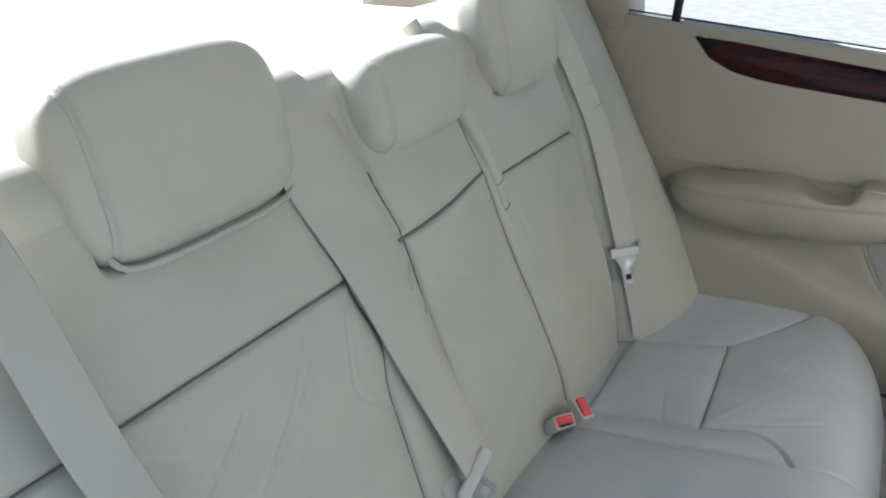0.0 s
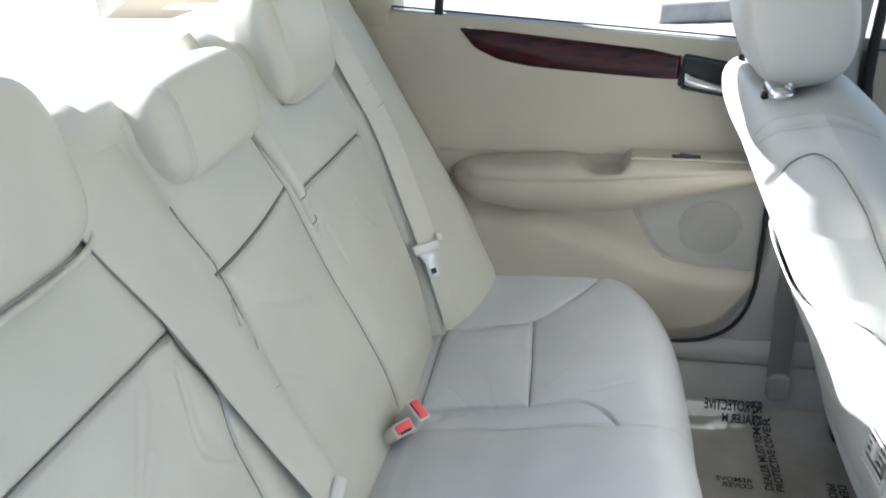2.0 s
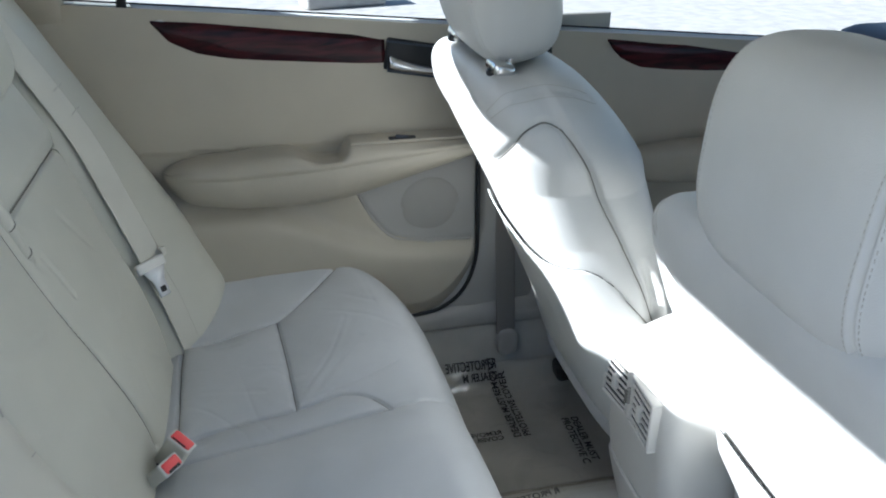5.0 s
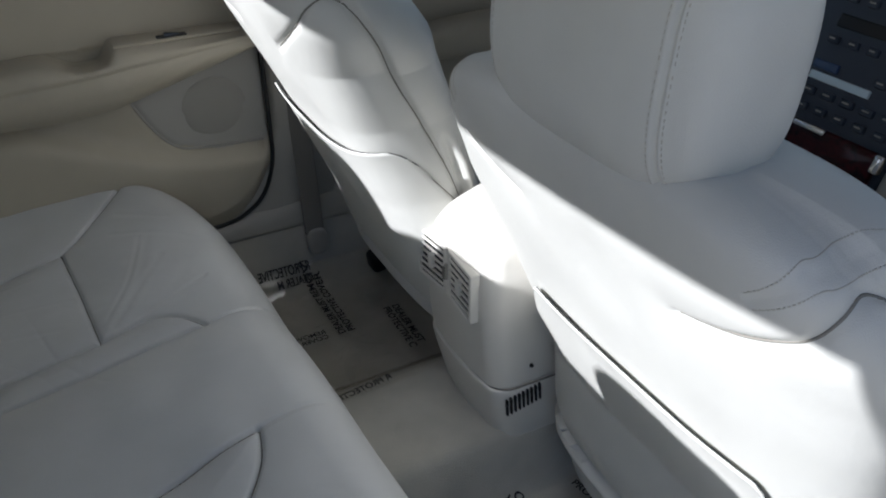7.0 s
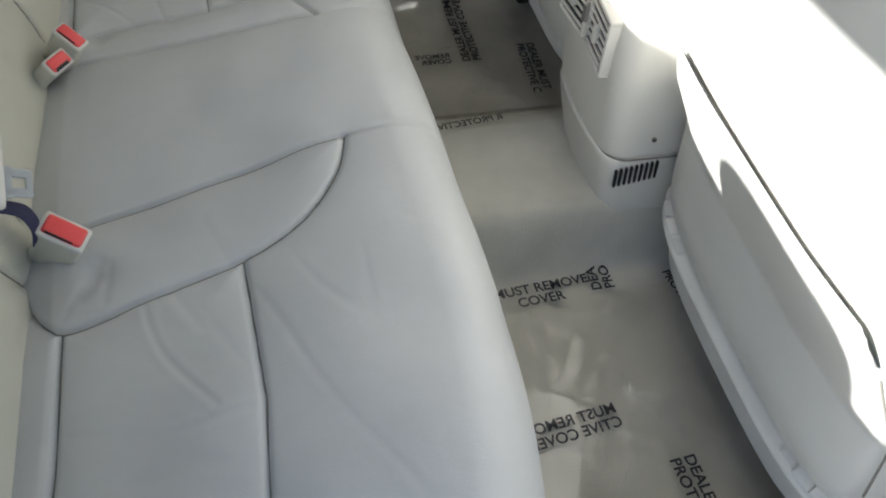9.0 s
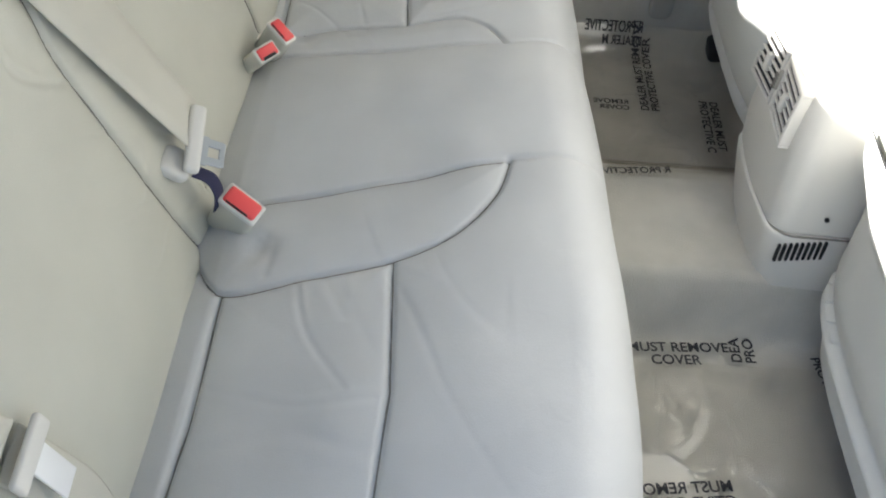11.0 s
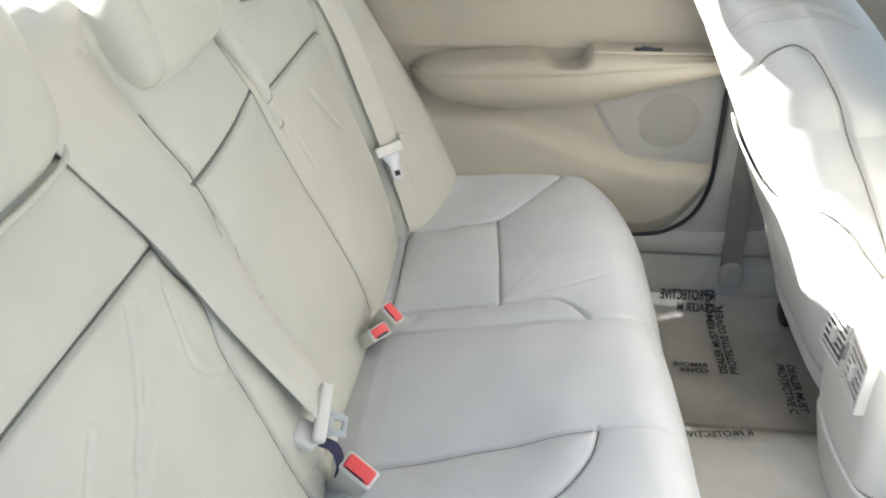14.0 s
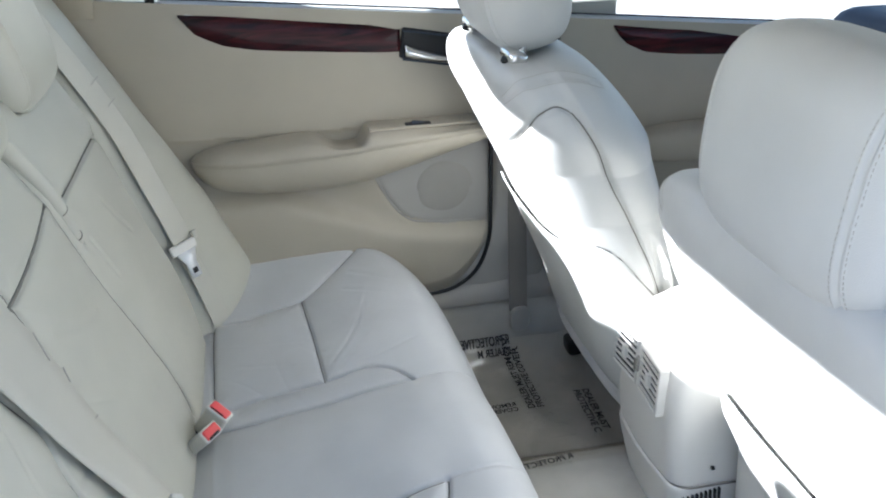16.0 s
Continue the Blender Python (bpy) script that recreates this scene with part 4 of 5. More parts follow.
    for q in (1, -1):
        tube("seam", [skin(q * a, z) for a, z in arch], 0.0014, SEAM, seat, "dark sewn seam", 6)
        bm = bmesh.new()
        for shift in (-0.006, 0.006):
            line = [skin(q * a, z + shift) for a, z in smooth_line(stitched, 14)]
            for q0, q1 in zip(line, line[1:]):
                d_ = q1 - q0
                if d_.length > 1e-4:
                    bmesh.ops.create_cube(bm, size=1.0, matrix=Matrix.Translation((q0 + q1) / 2) @ d_.to_track_quat("X", "Z").to_matrix().to_4x4() @ Matrix.Diagonal((d_.length * 0.62, 0.0010, 0.0010, 1)))
        part("stitching", bm, STITCH, seat, "grey double stitching thread")
    # map pocket on the lower back: its mouth runs straight across and turns down round both corners
    rows = []
    mouth, flare = (0.540, (1.85, 1.28)) if dy < 0 else (0.552, (1.40, 1.0))
    for k_ in np.linspace(-1, 1, 90):
        k = abs(k_)
        a = side * (pocket[1] if k_ > 0 else pocket[0]) * k_
        spread = flare[1] if k_ > 0 else flare[0]
        top = mouth - 0.060 * max((k - 0.84) / 0.16, 0) ** 2.2
        foot = 0.226 + 0.03 * max((k - 0.8) / 0.2, 0) ** 2
        fall = min(1.0, (1 - k) / 0.06)
        zs = foot + (top - foot) * np.linspace(0, 1, 46)
        rows.append([tuple(skin(a * (spread + (1 - spread) * (z - foot) / (top - foot)), z, (0.0005 + 0.0075 * fall**0.6 * min(1.0, (z - foot) / 0.03) ** 0.6 + 0.002 * fall * max((z - top + 0.05) / 0.05, 0) ** 2))) for z in zs])
    shell = np.array(rows)
    lip = shell[:, ::-1].copy()
    lip[..., 0] += 0.0035
    from_grid("map_pocket", np.concatenate([shell, lip[:, :6]], 1), LEATHER_GLARE, seat, "leather map pocket")
    # Black tube stands in for the shade inside the pocket opening.
    gape = [0.0008 + 0.0009 * math.exp(-(((i - 20) / 12) ** 2)) for i in range(0, 90, 2)]
    tube("pocket_mouth_shade", [tuple(Vector(shell[i, -1]) + Vector((0.0034, 0, -0.0004))) for i in range(0, 90, 2)], gape, BLACK, seat, "black tube standing in for shade in the pocket mouth")
    for i in ((89,) if dy < 0 else (0, 89)):
        tube("pocket_edge", [tuple(shell[i, j]) for j in range(2, 46, 3)], 0.0016, SEAM, seat, "dark pocket seam")
    bolster("seat_cushion", (1.10 + dx, dy, 0.27), (0.25, 0.262, 0.10), 3, LEATHER_GLARE, seat, (), tilt=-6, stitches=False)
    rbox("seat_base", (0.36, 0.40, 0.14), 0.03, pose(1.20 + dx, dy, 0.13), VINYL_GREY, seat, "grey plastic seat base")
    for q in (-0.215, 0.235):
        rail = rbox("seat_rail", (0.42, 0.042, 0.040), 0.008, pose(1.12 + dx, dy + q, 0.05), STEEL_GREY, seat, "grey steel seat rail")
        if dy > 0 and q > 0:
            rbox("rail_cap", (0.055, 0.050, 0.046), 0.012, pose(0.905 + dx, dy + q + 0.03, 0.046, 0, -8, 0), BLACK, rail, "black plastic rail end cap")
    # headrest on chrome-collared posts
    bolster("headrest", (0.618 + dx, dy + (0.012 if dy < 0 else 0.0), rest + dz), (0.072, 0.147, 0.115), 3, LEATHER_GLARE, seat, (-0.110, 0.122), tilt=lean, exps=3.0, label="leather headrest with double stitching", gap=0.0062)
    for q in (-0.118, 0.118):
        tube("post", [(0.612 + dx, dy + q, 0.93 + dz), (0.615 + dx, dy + q, 0.82 + dz)], 0.006, CHROME, seat, "chrome post")
        collar_ob = bolster("post_collar", (0.600 + dx, dy + q, 0.860 + dz), (0.017, 0.030, 0.011), 3, CHROME, seat, (), tilt=15, stitches=False, label="chrome post collar")
        rbox("collar_button", (0.012, 0.014, 0.010), 0.003, pose(0.584 + dx, dy + q - 0.01, 0.856 + dz, 0, 15, 0), BLACK, collar_ob, "black release button")
    return seat


build_front_seat(0.0, 0.345, 0.0, "grey-beige leather driver seat with its back towards the bench", 0.970, -12, 1.10, 0.0, -0.16, 0.690, (0.307, 0.20), 0.050, 0.12)
build_front_seat(0.11, -0.35, -0.055, "grey-beige leather passenger seat with its back towards the bench", 0.945, 3, 1.03, 0.028, 0.16, 0.75, (0.170, 0.188), 0.0, 0.46)


# ---- rear face of the centre console ----
CONSOLE_Z = [0.0, 0.11, 0.17, 0.24, 0.33, 0.39, 0.43, 0.47, 0.505]


def build_console():
    con = thing("centre_console", "pale plastic rear end of the centre console with air vents", "console")

    def rear_x(z):
        return float(np.interp(z, [0.0, 0.11, 0.20, 0.30, 0.38, 0.42, 0.45, 0.48, 0.505], [0.835, 0.815, 0.803, 0.797, 0.795, 0.800, 0.822, 0.865, 0.93]))

    def section(z, swell=0.0):
        xr = rear_x(z) - swell
        ya = float(np.interp(z, CONSOLE_Z, [-0.058, -0.056, -0.052, -0.044, -0.036, -0.026, -0.012, 0.014, 0.055])) - swell
        yb = float(np.interp(z, CONSOLE_Z, [0.138, 0.150, 0.178, 0.196, 0.200, 0.188, 0.172, 0.148, 0.112])) + swell
        r = 0.034
        pts = []
        for k in np.linspace(0, 1, 9):
            pts.append((1.2 - (1.2 - xr - r) * k, ya - 0.010 * (1 - k), z))
        for k in np.linspace(0, np.pi / 2, 10)[1:]:
            pts.append((xr + r - r * math.sin(k), ya + r - r * math.cos(k), z))
        for k in np.linspace(0, 1, 14)[1:-1]:
            pts.append((xr - 0.006 * math.sin(math.pi * k), ya + r + (yb - ya - 2 * r) * k, z))
        for k in np.linspace(0, np.pi / 2, 10):
            pts.append((xr + r - r * math.cos(k), yb - r + r * math.sin(k), z))
        for k in np.linspace(0, 1, 9)[1:]:
            pts.append((xr + r + (1.2 - xr - r) * k, yb, z))
        return pts

    low = [section(z) for z in np.linspace(0.06, 0.196, 16)] + [section(0.1985, -0.0012), section(0.199, -0.006)]
    from_grid("lower_cover", np.array(low), PLASTIC, con, "pale plastic lower cover")
    top = [section(0.1995, -0.008), section(0.2000, -0.0045), section(0.2015, -0.0032)] + [section(z, -0.003) for z in np.linspace(0.204, 0.505, 44)]
    from_grid("upper_cover", np.array(top), PLASTIC, con, "pale plastic upper cover")
    tube("cover_joint", [(x + 0.0062, y, 0.1992) for x, y, z in section(0.2)[2:-2]], 0.0016, SEAM, con, "dark joint between the covers", 6)
    rbox("lid", (0.34, 0.18, 0.03), 0.014, pose(1.09, 0.075, 0.512), LEATHER, con, "padded console lid")
    # side grille slots and a small screw cap
    for i in range(9):
        x = 0.826 + 0.0078 * i
        rbox("grille_slot", (0.0036, 0.006, 0.034), 0.001, pose(x, -0.0535, 0.168 + 0.010 * (x - 0.82) / 0.06, 0, -5, 0), BLACK, con)
    bolster("screw_cap", (0.872, -0.048, 0.236), (0.003, 0.003, 0.003), 3, BLACK, con, (), stitches=False)
    # two louvred vents, each a tilted pod with its own frame
    for cy, cz, turn in ((0.134, 0.360, 5), (0.042, 0.360, -4)):
        m = pose(0.8045, cy, cz, 0, -1, turn)
        for size, spot in (((0.017, 0.082, 0.007), (-0.009, 0, 0.042)), ((0.017, 0.082, 0.006), (-0.009, 0, -0.042)), ((0.017, 0.006, 0.080), (-0.009, 0.037, 0)), ((0.017, 0.008, 0.080), (-0.009, -0.037, 0))):
            rbox("vent_frame", size, 0.0025, m @ Matrix.Translation(spot), PLASTIC, con, "pale plastic vent frame")
        vent = rbox("vent_core", (0.010, 0.070, 0.080), 0.002, m @ Matrix.Translation((-0.0092, 0, 0)), BLACK, con, "black vent opening")
        for k in range(6):
            rbox("vent_slat", (0.009, 0.069, 0.0034), 0.0014, m @ pose(-0.0136, 0, -0.031 + 0.0124 * k, 0, 14, 0), PLASTIC, vent)
        rbox("vent_knob", (0.012, 0.011, 0.028), 0.003, m @ pose(-0.0165, 0.0, 0.000), PLASTIC, vent)
    wheel = rbox("thumb_wheel", (0.022, 0.010, 0.030), 0.004, pose(0.7970, 0.088, 0.362, 0, 4, 0), VINYL_GREY, con, "ribbed grey thumb wheel")
    for k in range(5):
        rbox("wheel_rib", (0.003, 0.009, 0.0022), 0.0008, pose(0.7848, 0.088, 0.352 + 0.005 * k), SEAM, wheel)
    return con


build_console()


# ---- dashboard seen between the front seats ----
def build_dash():
    d = thing("dashboard", "dark dashboard centre stack with radio and wood trim", "dashboard")
    m = pose(1.42, -0.10, 0.60, 0, 20, 0)
    rbox("stack_panel", (0.06, 0.24, 0.34), 0.012, m, DASH, d, "dark grey centre stack panel")
    rbox("radio_display", (0.010, 0.11, 0.013), 0.002, m @ pose(-0.031, 0.015, 0.016), SCREEN, d, "pale lit radio display")
    rbox("display_window", (0.008, 0.045, 0.014), 0.002, m @ pose(-0.031, 0.050, 0.034), BEZEL, d, "dark blue display window")
    rbox("slot_frame", (0.008, 0.09, 0.020), 0.002, m @ pose(-0.031, 0.02, 0.105), BLACK, d, "black disc slot")
    for zb, n, wide in ((0.075, 5, 0.020), (0.036, 2, 0.022), (-0.008, 5, 0.024), (-0.034, 5, 0.022), (0.140, 5, 0.020)):
        for k in range(n):
            key = rbox("radio_button", (0.012, wide, 0.013), 0.003, m @ pose(-0.031, -0.085 + 0.036 * k, zb), DASH, d)
            rbox("button_mark", (0.002, wide * 0.5, 0.0028), 0.0006, m @ pose(-0.0376, -0.085 + 0.036 * k, zb + 0.001), VINYL_GREY, key, "pale printed mark")
    tube("volume_knob", [tuple(m @ Vector((-0.030, -0.098, 0.10))), tuple(m @ Vector((-0.044, -0.098, 0.10)))], [0.014, 0.012], DASH, d, "round black knob", 20)
    rbox("wood_panel", (0.014, 0.22, 0.060), 0.005, m @ pose(-0.036, 0.005, -0.085), WOOD, d, "glossy dark red wood panel")
    rbox("ashtray_handle", (0.010, 0.06, 0.010), 0.003, m @ pose(-0.044, 0.02, -0.060), CHROME, d, "chrome handle")
    rbox("chrome_corner", (0.014, 0.016, 0.030), 0.004, m @ pose(-0.040, -0.108, -0.070), CHROME, d, "chrome corner piece")
    rbox("side_trim", (0.10, 0.10, 0.36), 0.02, m @ pose(0.0, -0.172, -0.03), VINYL_GREY, d, "grey plastic side trim")
    rbox("gear_lever", (0.03, 0.03, 0.09), 0.01, pose(1.30, -0.02, 0.46, 0, -15, 0), CHROME, d, "chrome and leather gear lever")
    rbox("dash_top", (0.5, 1.4, 0.18), 0.06, pose(1.72, 0, 0.72), DASH, d, "dark dashboard top")


build_dash()


# ---- belts and buckles ----
def build_buckle(at, label, size=1.0, open_slot=False):
    b = thing("belt_buckle", label, "belt buckle", "rear belt buckles")
    at = at @ Matrix.Scale(0.80 * size, 4)
    rbox("housing", (0.075, 0.050, 0.030), 0.008, at @ pose(-0.012, 0, 0), BELT, b, "grey-beige plastic buckle housing")
    rbox("rim", (0.008, 0.0505, 0.0305), 0.004, at @ pose(0.024, 0, 0), PLASTIC, b, "pale rim")
    rbox("release_button", (0.010, 0.043, 0.0235), 0.004, at @ pose(0.0262, 0, 0.000), RED, b, "red release button")
    rbox("slot", (0.003, 0.030, 0.006 if open_slot else 0.0018), 0.0008, at @ pose(0.0305, -0.002, -0.0095 if open_slot else -0.0108), BLACK, b)
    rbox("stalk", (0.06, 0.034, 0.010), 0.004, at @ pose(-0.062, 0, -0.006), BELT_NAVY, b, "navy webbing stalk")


def facing(spot, up_way, long_way):
    """A pose at spot whose x axis points along up_way and whose y axis lies along long_way."""
    x = Vector(up_way).normalized()
    z = x.cross(Vector(long_way)).normalized()
    m = Matrix((x, z.cross(x), z)).transposed().to_4x4()
    m.translation = spot
    return m


build_buckle(facing((0.094, 0.154, 0.327), (0.50, -0.22, 0.84), (0.80, -0.50, -0.36)), "belt buckle with red button in the bench crease, tilted outwards")
build_buckle(facing((0.080, 0.110, 0.328), (0.58, -0.38, 0.72), (0.62, 0.78, 0.02)), "belt buckle with red button and open slot in the crease", 0.92, True)
build_buckle(facing((0.103, -0.176, 0.319), (0.42, -0.28, 0.86), (0.90, -0.38, -0.18)), "belt buckle with red button beside the centre belt", 1.25)


def build_belts():
    far = thing("rear_seat_belt", "pale webbing belt hanging over the far side bolster with steel tongue", "seat belt", "rear seat belts")
    path = [(0.485, 1.0), (0.488, 0.92), (0.497, 0.80), (0.503, 0.70), (0.500, 0.60), (0.497, 0.50), (0.494, 0.47)]
    pts = smooth_line([(bolster_x(y, z) + 0.013, y, z) for y, z in path], 6)
    ribbon("webbing", [(p, (0.50 + 0.35 * (0.9 - p[2]), 1, 0.0)) for p in pts], 0.054, 0.0018, BELT, far)
    low = smooth_line([(bolster_x(0.494, 0.46) + 0.010, 0.494, 0.46), (bolster_x(0.496, 0.39) + 0.010, 0.496, 0.39), (bolster_x(0.5, 0.30) + 0.004, 0.50, 0.30)], 6)
    ribbon("lower_webbing", [(p, (0.7, 1, 0)) for p in low], 0.046, 0.0016, BELT, far, "lower webbing")
    tm = pose(bolster_x(0.484, 0.478) + 0.019, 0.480, 0.478, 0, -24, -42)
    rbox("tongue_grip", (0.008, 0.062, 0.020), 0.004, tm, PLASTIC, far, "pale plastic tongue grip")
    bm = bmesh.new()
    outline = [(-0.023, 0.0), (0.023, 0.0), (0.012, -0.022), (0.011, -0.052), (-0.011, -0.052), (-0.012, -0.022)]
    hole = [(-0.005, -0.036), (0.005, -0.036), (0.005, -0.044), (-0.005, -0.044)]
    front = [bm.verts.new((0.004, y, z - 0.008)) for y, z in outline]
    f = bm.faces.new(front)
    ext = bmesh.ops.extrude_face_region(bm, geom=[f])
    bmesh.ops.translate(bm, vec=(-0.003, 0, 0), verts=[e for e in ext["geom"] if isinstance(e, bmesh.types.BMVert)])
    bmesh.ops.transform(bm, matrix=tm, verts=bm.verts)
    part("tongue", bm, STEEL, far, "bright steel belt tongue")
    for z, across in ((0.775, 0.30), (0.735, 0.42)):
        k = bolster_x(0.50, z) + 0.016
        tube("stitch_mark", [(k - 0.003, 0.496 + 0.02 * across, z + 0.012), (k + 0.006, 0.516 + 0.02 * across, z + 0.020)], 0.0009, STITCH, far, "stitched mark on the webbing")
    rbox("belt_stop", (0.006, 0.012, 0.016), 0.002, tm @ pose(0.0, 0.036, 0.012), BELT, far, "small plastic belt stop")
    rbox("tongue_hole", (0.002, 0.011, 0.010), 0.0006, tm @ pose(0.0048, 0, -0.047), BLACK, far)

    mid = thing("rear_seat_belt", "pale webbing centre belt buckled beside the middle seat", "seat belt", "rear seat belts")
    edges = [((-0.24, -0.292, 0.938), (-0.24, -0.170, 0.938)), ((-0.165, -0.298, 0.936), (-0.165, -0.172, 0.934)), ((-0.122, -0.296, 0.900), (-0.120, -0.166, 0.885)), ((-0.092, -0.287, 0.83), (-0.088, -0.160, 0.82)),
             ((-0.041, -0.256, 0.72), (-0.036, -0.140, 0.70)), ((0.003, -0.215, 0.58), (0.006, -0.115, 0.55)), ((0.076, -0.172, 0.404), (0.062, -0.108, 0.426))]
    mids = smooth_line([tuple(a) + tuple(b) for a, b in edges], 8)
    rows = []
    for q in mids:
        a, b = Vector(q[:3]) - Vector((0.006, 0, 0)), Vector(q[3:]) - Vector((0.004, 0, 0))
        n = Vector((0.97, 0, 0.24))
        rows.append([tuple(a + (b - a) * k + n * h) for k, h in ((0, 0.0), (0.02, 0.0016), (0.25, 0.0012), (0.5, 0.0012), (0.75, 0.0012), (0.98, 0.0016), (1, 0.0), (0.98, -0.001), (0.5, -0.001), (0.02, -0.001))])
    from_grid("webbing", np.array(rows), BELT, mid, "wide pale webbing", wrap=True)
    zs = [q[2] for q in mids][::-1]
    for z0, z1, k0, k1 in ((0.700, 0.722, 0.82, 0.93), (0.655, 0.672, 0.88, 0.95), (0.600, 0.618, 0.80, 0.90)):
        ends = []
        for z, k in ((z0, k0), (z1, k1)):
            q = mids[len(mids) - 1 - int(np.interp(z, zs, range(len(zs))))]
            ends.append(tuple(Vector(q[:3]).lerp(Vector(q[3:]), k) + Vector((0.0022, 0, 0.0005))))
        tube("stitch_mark", ends, 0.0009, STITCH, mid)
    # latch: a moulded bar that the webbing folds round, its end shell, the slotted plate and the tail below
    bar_top, bar_foot = Vector((0.066, -0.121, 0.430)), Vector((0.070, -0.200, 0.404))
    bar = facing((bar_top + bar_foot) / 2, (bar_foot - bar_top), (0.80, -0.10, -0.55))
    rbox("latch_bar", ((bar_foot - bar_top).length, 0.018, 0.011), 0.005, bar, PLASTIC, mid, "pale plastic latch bar", 4)
    bolster("latch_grip", (0.050, -0.186, 0.402), (0.018, 0.020, 0.008), 3, PLASTIC, mid, (), tilt=35, stitches=False, label="rounded pale latch grip")
    plate = bar @ Matrix.Translation((0.010, 0.020, -0.002))
    for size, spot in (((0.036, 0.009, 0.003), (0, -0.008, 0)), ((0.030, 0.007, 0.003), (0, 0.012, 0)), ((0.010, 0.022, 0.003), (-0.011, 0.002, 0)), ((0.010, 0.022, 0.003), (0.011, 0.002, 0))):
        rbox("latch_plate", size, 0.0013, plate @ Matrix.Translation(spot), STEEL_GREY, mid, "grey steel latch plate with a slot")
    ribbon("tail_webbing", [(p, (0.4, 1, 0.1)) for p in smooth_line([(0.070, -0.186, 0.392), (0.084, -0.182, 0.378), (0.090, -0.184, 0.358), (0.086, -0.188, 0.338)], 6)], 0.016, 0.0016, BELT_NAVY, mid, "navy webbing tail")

    near = thing("rear_seat_belt", "pale webbing belt across the near seat backrest", "seat belt", "rear seat belts")
    pts = smooth_line([(-0.125, -0.645, 0.99), (-0.065, -0.632, 0.87), (-0.03, -0.615, 0.74), (0.004, -0.588, 0.61), (0.028, -0.570, 0.50), (0.034, -0.563, 0.475)], 8)
    ribbon("webbing", [(p, (0.0, 1, 0.15)) for p in pts], 0.05, 0.0016, BELT, near)
    low = smooth_line([(0.036, -0.561, 0.47), (0.062, -0.553, 0.38), (0.066, -0.553, 0.31)], 6)
    ribbon("lower_webbing", [(p, (0.0, 1, 0.1)) for p in low], 0.046, 0.0016, BELT, near, "lower webbing")
    nm = pose(0.050, -0.559, 0.466, 0, -14, 4)
    rbox("tongue_grip", (0.008, 0.062, 0.018), 0.004, nm, PLASTIC, near, "pale plastic tongue grip")
    rbox("tongue", (0.003, 0.026, 0.046), 0.001, nm @ pose(0.002, 0, -0.03), STEEL, near, "bright steel belt tongue")


build_belts()


# ---- clear protective film with printed warnings on the floor ----
def build_film(name, x0, x1, y0, y1, label, seed):
    film = thing(name, label, "floor film", "floor films")
    X, Y = np.meshgrid(np.linspace(x0, x1, 260), np.linspace(y0, y1, 240), indexing="ij")
    Z = floor_z(X, Y) + 0.005 + 0.0014 * ripple(X, Y, 35, seed) * np.abs(ripple(X, Y, 12, seed + 1)) + 0.0016 * ripple(X, Y, 110, seed + 2) * np.clip(ripple(X, Y, 18, seed + 3), 0, 1)
    Z = Z + 0.0060 * np.exp(-((ripple(X + 0.3 * Y, Y, 26, seed + 4) / 0.10) ** 2)) * np.clip(ripple(X, Y, 16, seed + 5) - 0.2, 0, 1)
    rng = random.Random(seed)
    folds = []
    for _ in range(26):
        fx, fy, turn, size = rng.uniform(x0 + 0.05, x1 - 0.1), rng.uniform(y0 + 0.05, y1 - 0.06), rng.uniform(0.9, 2.6), rng.uniform(0.02, 0.09)
        folds.append([(fx, fy), (fx + size * 0.5 * math.cos(turn) + rng.uniform(-0.004, 0.004), fy + size * 0.5 * math.sin(turn)), (fx + size * math.cos(turn), fy + size * math.sin(turn))])
    for line in folds:
        d = seam_distance(X, Y, [line])
        Z = Z + 0.0032 * np.exp(-((d / 0.0035) ** 2))
    from_grid("film_sheet", np.stack([X, Y, Z], -1), FILM, film)
    return film


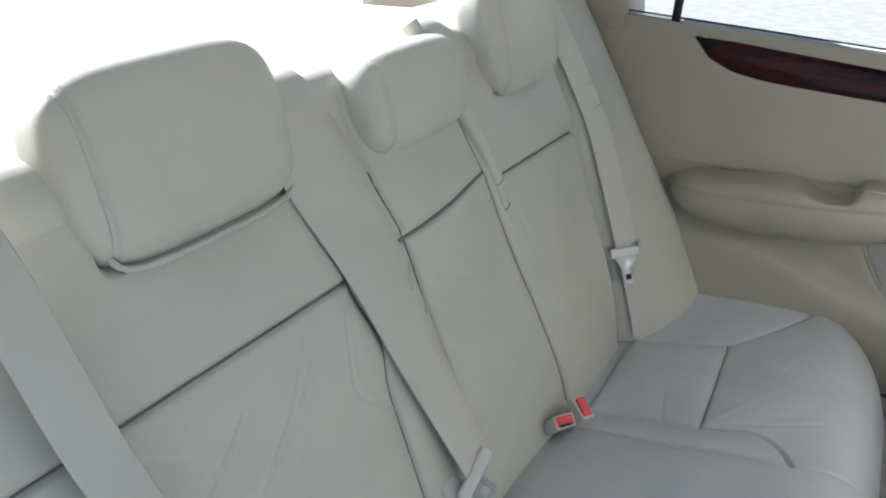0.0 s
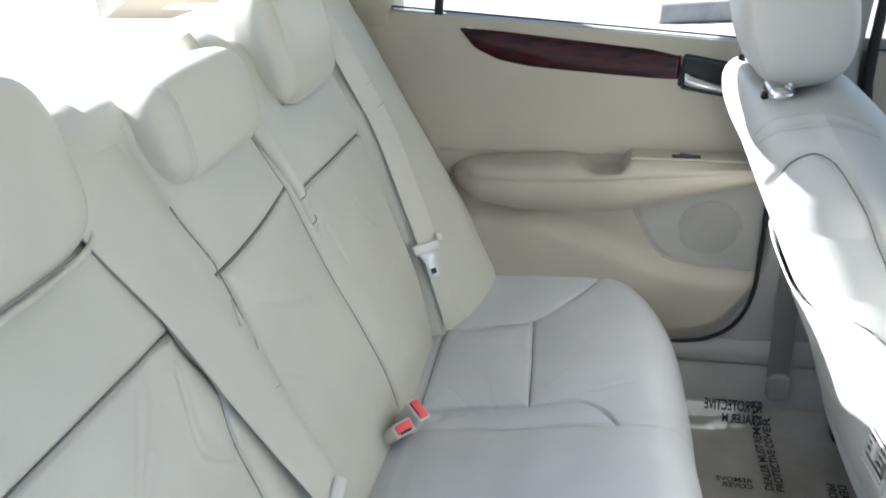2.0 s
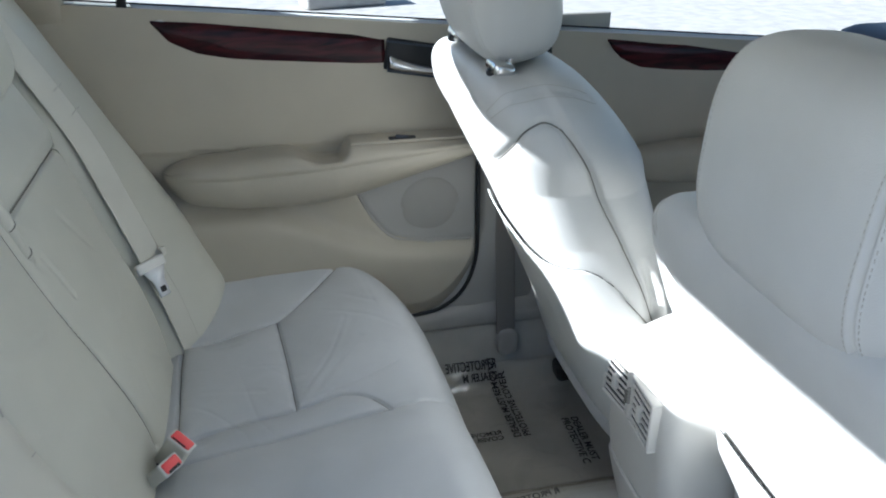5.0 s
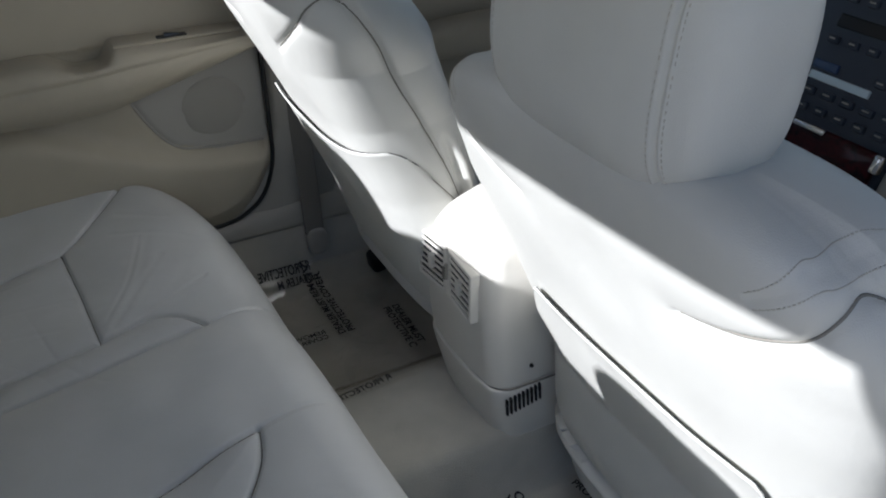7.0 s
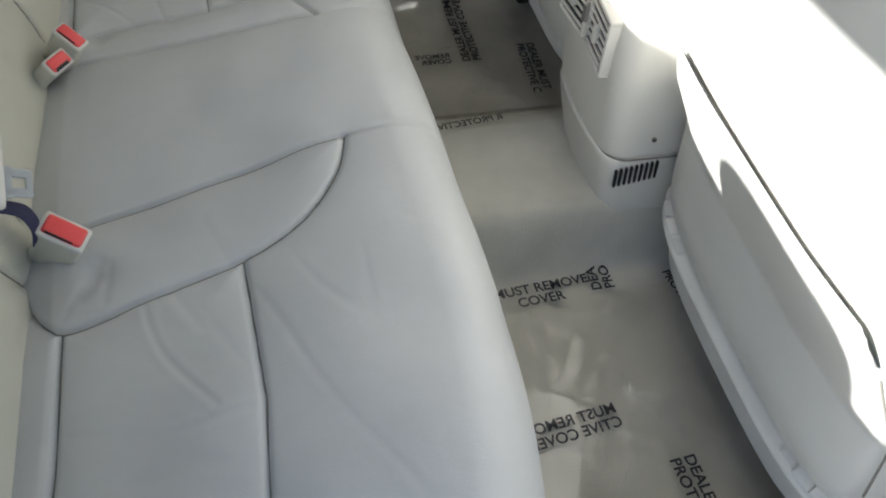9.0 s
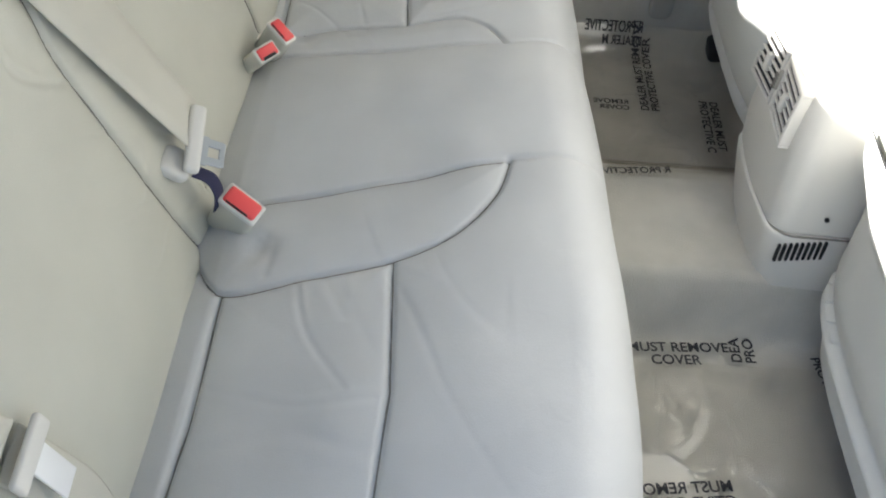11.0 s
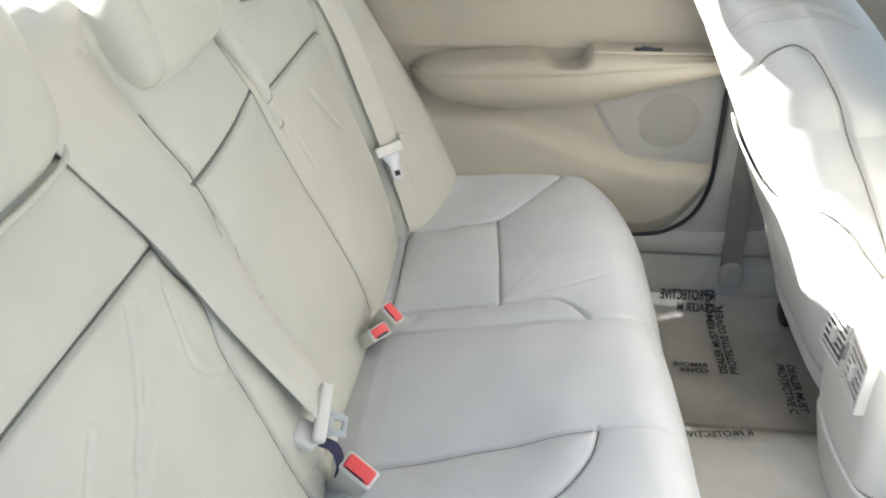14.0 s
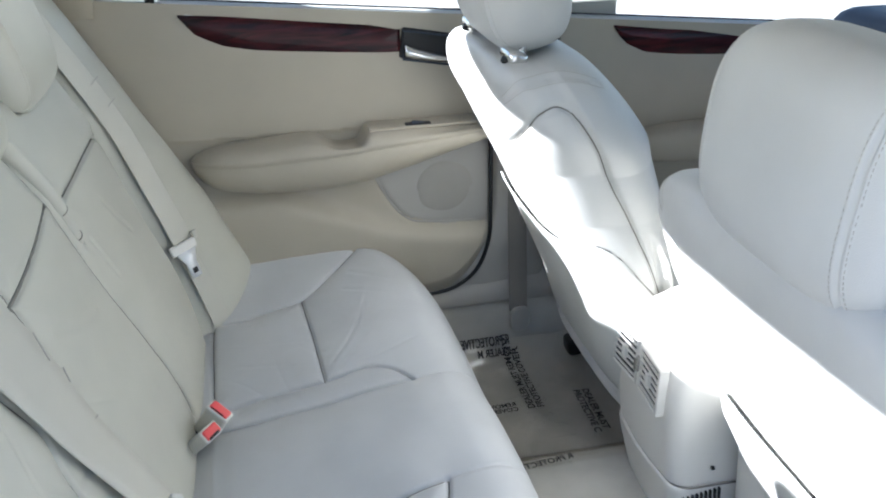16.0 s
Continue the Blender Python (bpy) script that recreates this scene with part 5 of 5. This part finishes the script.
def warning(film, text, x, y, turn, size, mirror=False):
    cu = bpy.data.curves.new("lettering", "FONT")
    cu.body, cu.size, cu.space_line = text, size, 0.95
    cu.offset = size * 0.022
    tmp = bpy.data.objects.new("lettering", cu)
    mesh = bpy.data.meshes.new_from_object(tmp)
    bpy.data.objects.remove(tmp)
    z = float(floor_z(np.array(x), np.array(y))) + 0.0105
    mesh.transform(pose(x, y, z, 0, 0, turn) @ Matrix.Diagonal((-1 if mirror else 1, 1, 1, 1)))
    for v in mesh.vertices:
        v.co.z = float(floor_z(np.array(v.co.x), np.array(v.co.y))) + 0.0118
    mesh.materials.append(INK)
    ob = new("lettering", mesh)
    ob.parent = film
    return tagged(ob, "black printed warning")


WARN = "DEALER MUST REMOVE\nPROTECTIVE COVER"
far_film = build_film("floor_film", 0.45, 1.0, 0.140, 0.66, "clear plastic protective film with printed warning on the floor", 20)
X_, Y_ = np.meshgrid(np.linspace(0.56, 0.93, 90), np.linspace(0.150, 0.236, 40), indexing="ij")
from_grid("film_overlap", np.stack([X_, Y_, floor_z(X_, Y_) + 0.0090 + 0.0012 * ripple(X_, Y_, 60, 44)], -1), FILM, far_film, "doubled strip of film along its edge")
near_film = build_film("floor_film", 0.45, 1.02, -0.62, -0.14, "glossy clear plastic protective film with printed warning", 30)

warning(far_film, WARN, 0.743, 0.435, 90, 0.0225)
warning(far_film, "R PROTECTIVE\nDEALER M", 0.748, 0.648, 0, 0.0185, True)
warning(far_film, "REMOVE\nCOVER", 0.705, 0.452, 0, 0.0185, True)
warning(far_film, "DEALER MUST\nPROTECTIVE C", 0.868, 0.475, -92, 0.0225)
warning(far_film, "R PROTECTIVE", 0.716, 0.146, 6, 0.0185, True)
warning(near_film, "MUST REMOVE\n     COVER", 0.640, -0.130, 3, 0.0235)
warning(near_film, "DEA\nPRO", 0.812, -0.140, 90, 0.0225)
warning(near_film, WARN, 0.937, -0.120, -80, 0.0195)
warning(near_film, "MUST REMOVE\nCTIVE COVER", 0.760, -0.345, 6, 0.0225, True)
warning(near_film, WARN, 0.826, -0.425, -86, 0.0225)


# ---- outside ----
def build_outside():
    X, Y = np.meshgrid(np.linspace(-1, 1, 60) ** 3 * 400, np.linspace(-1, 1, 60) ** 3 * 400, indexing="ij")
    Z = -0.42 + 0.0 * X
    tagged(from_grid("ground", np.stack([X, Y, Z], -1), CONCRETE), "pale sunlit concrete and gravel lot", "ground", kind="structure")
    tagged(rbox("concrete_block", (0.9, 0.35, 0.22), 0.04, pose(1.25, 8.25, -0.31, 0, 0, 12), CONCRETE), "pale concrete parking block on the lot", "kerb")


build_outside()
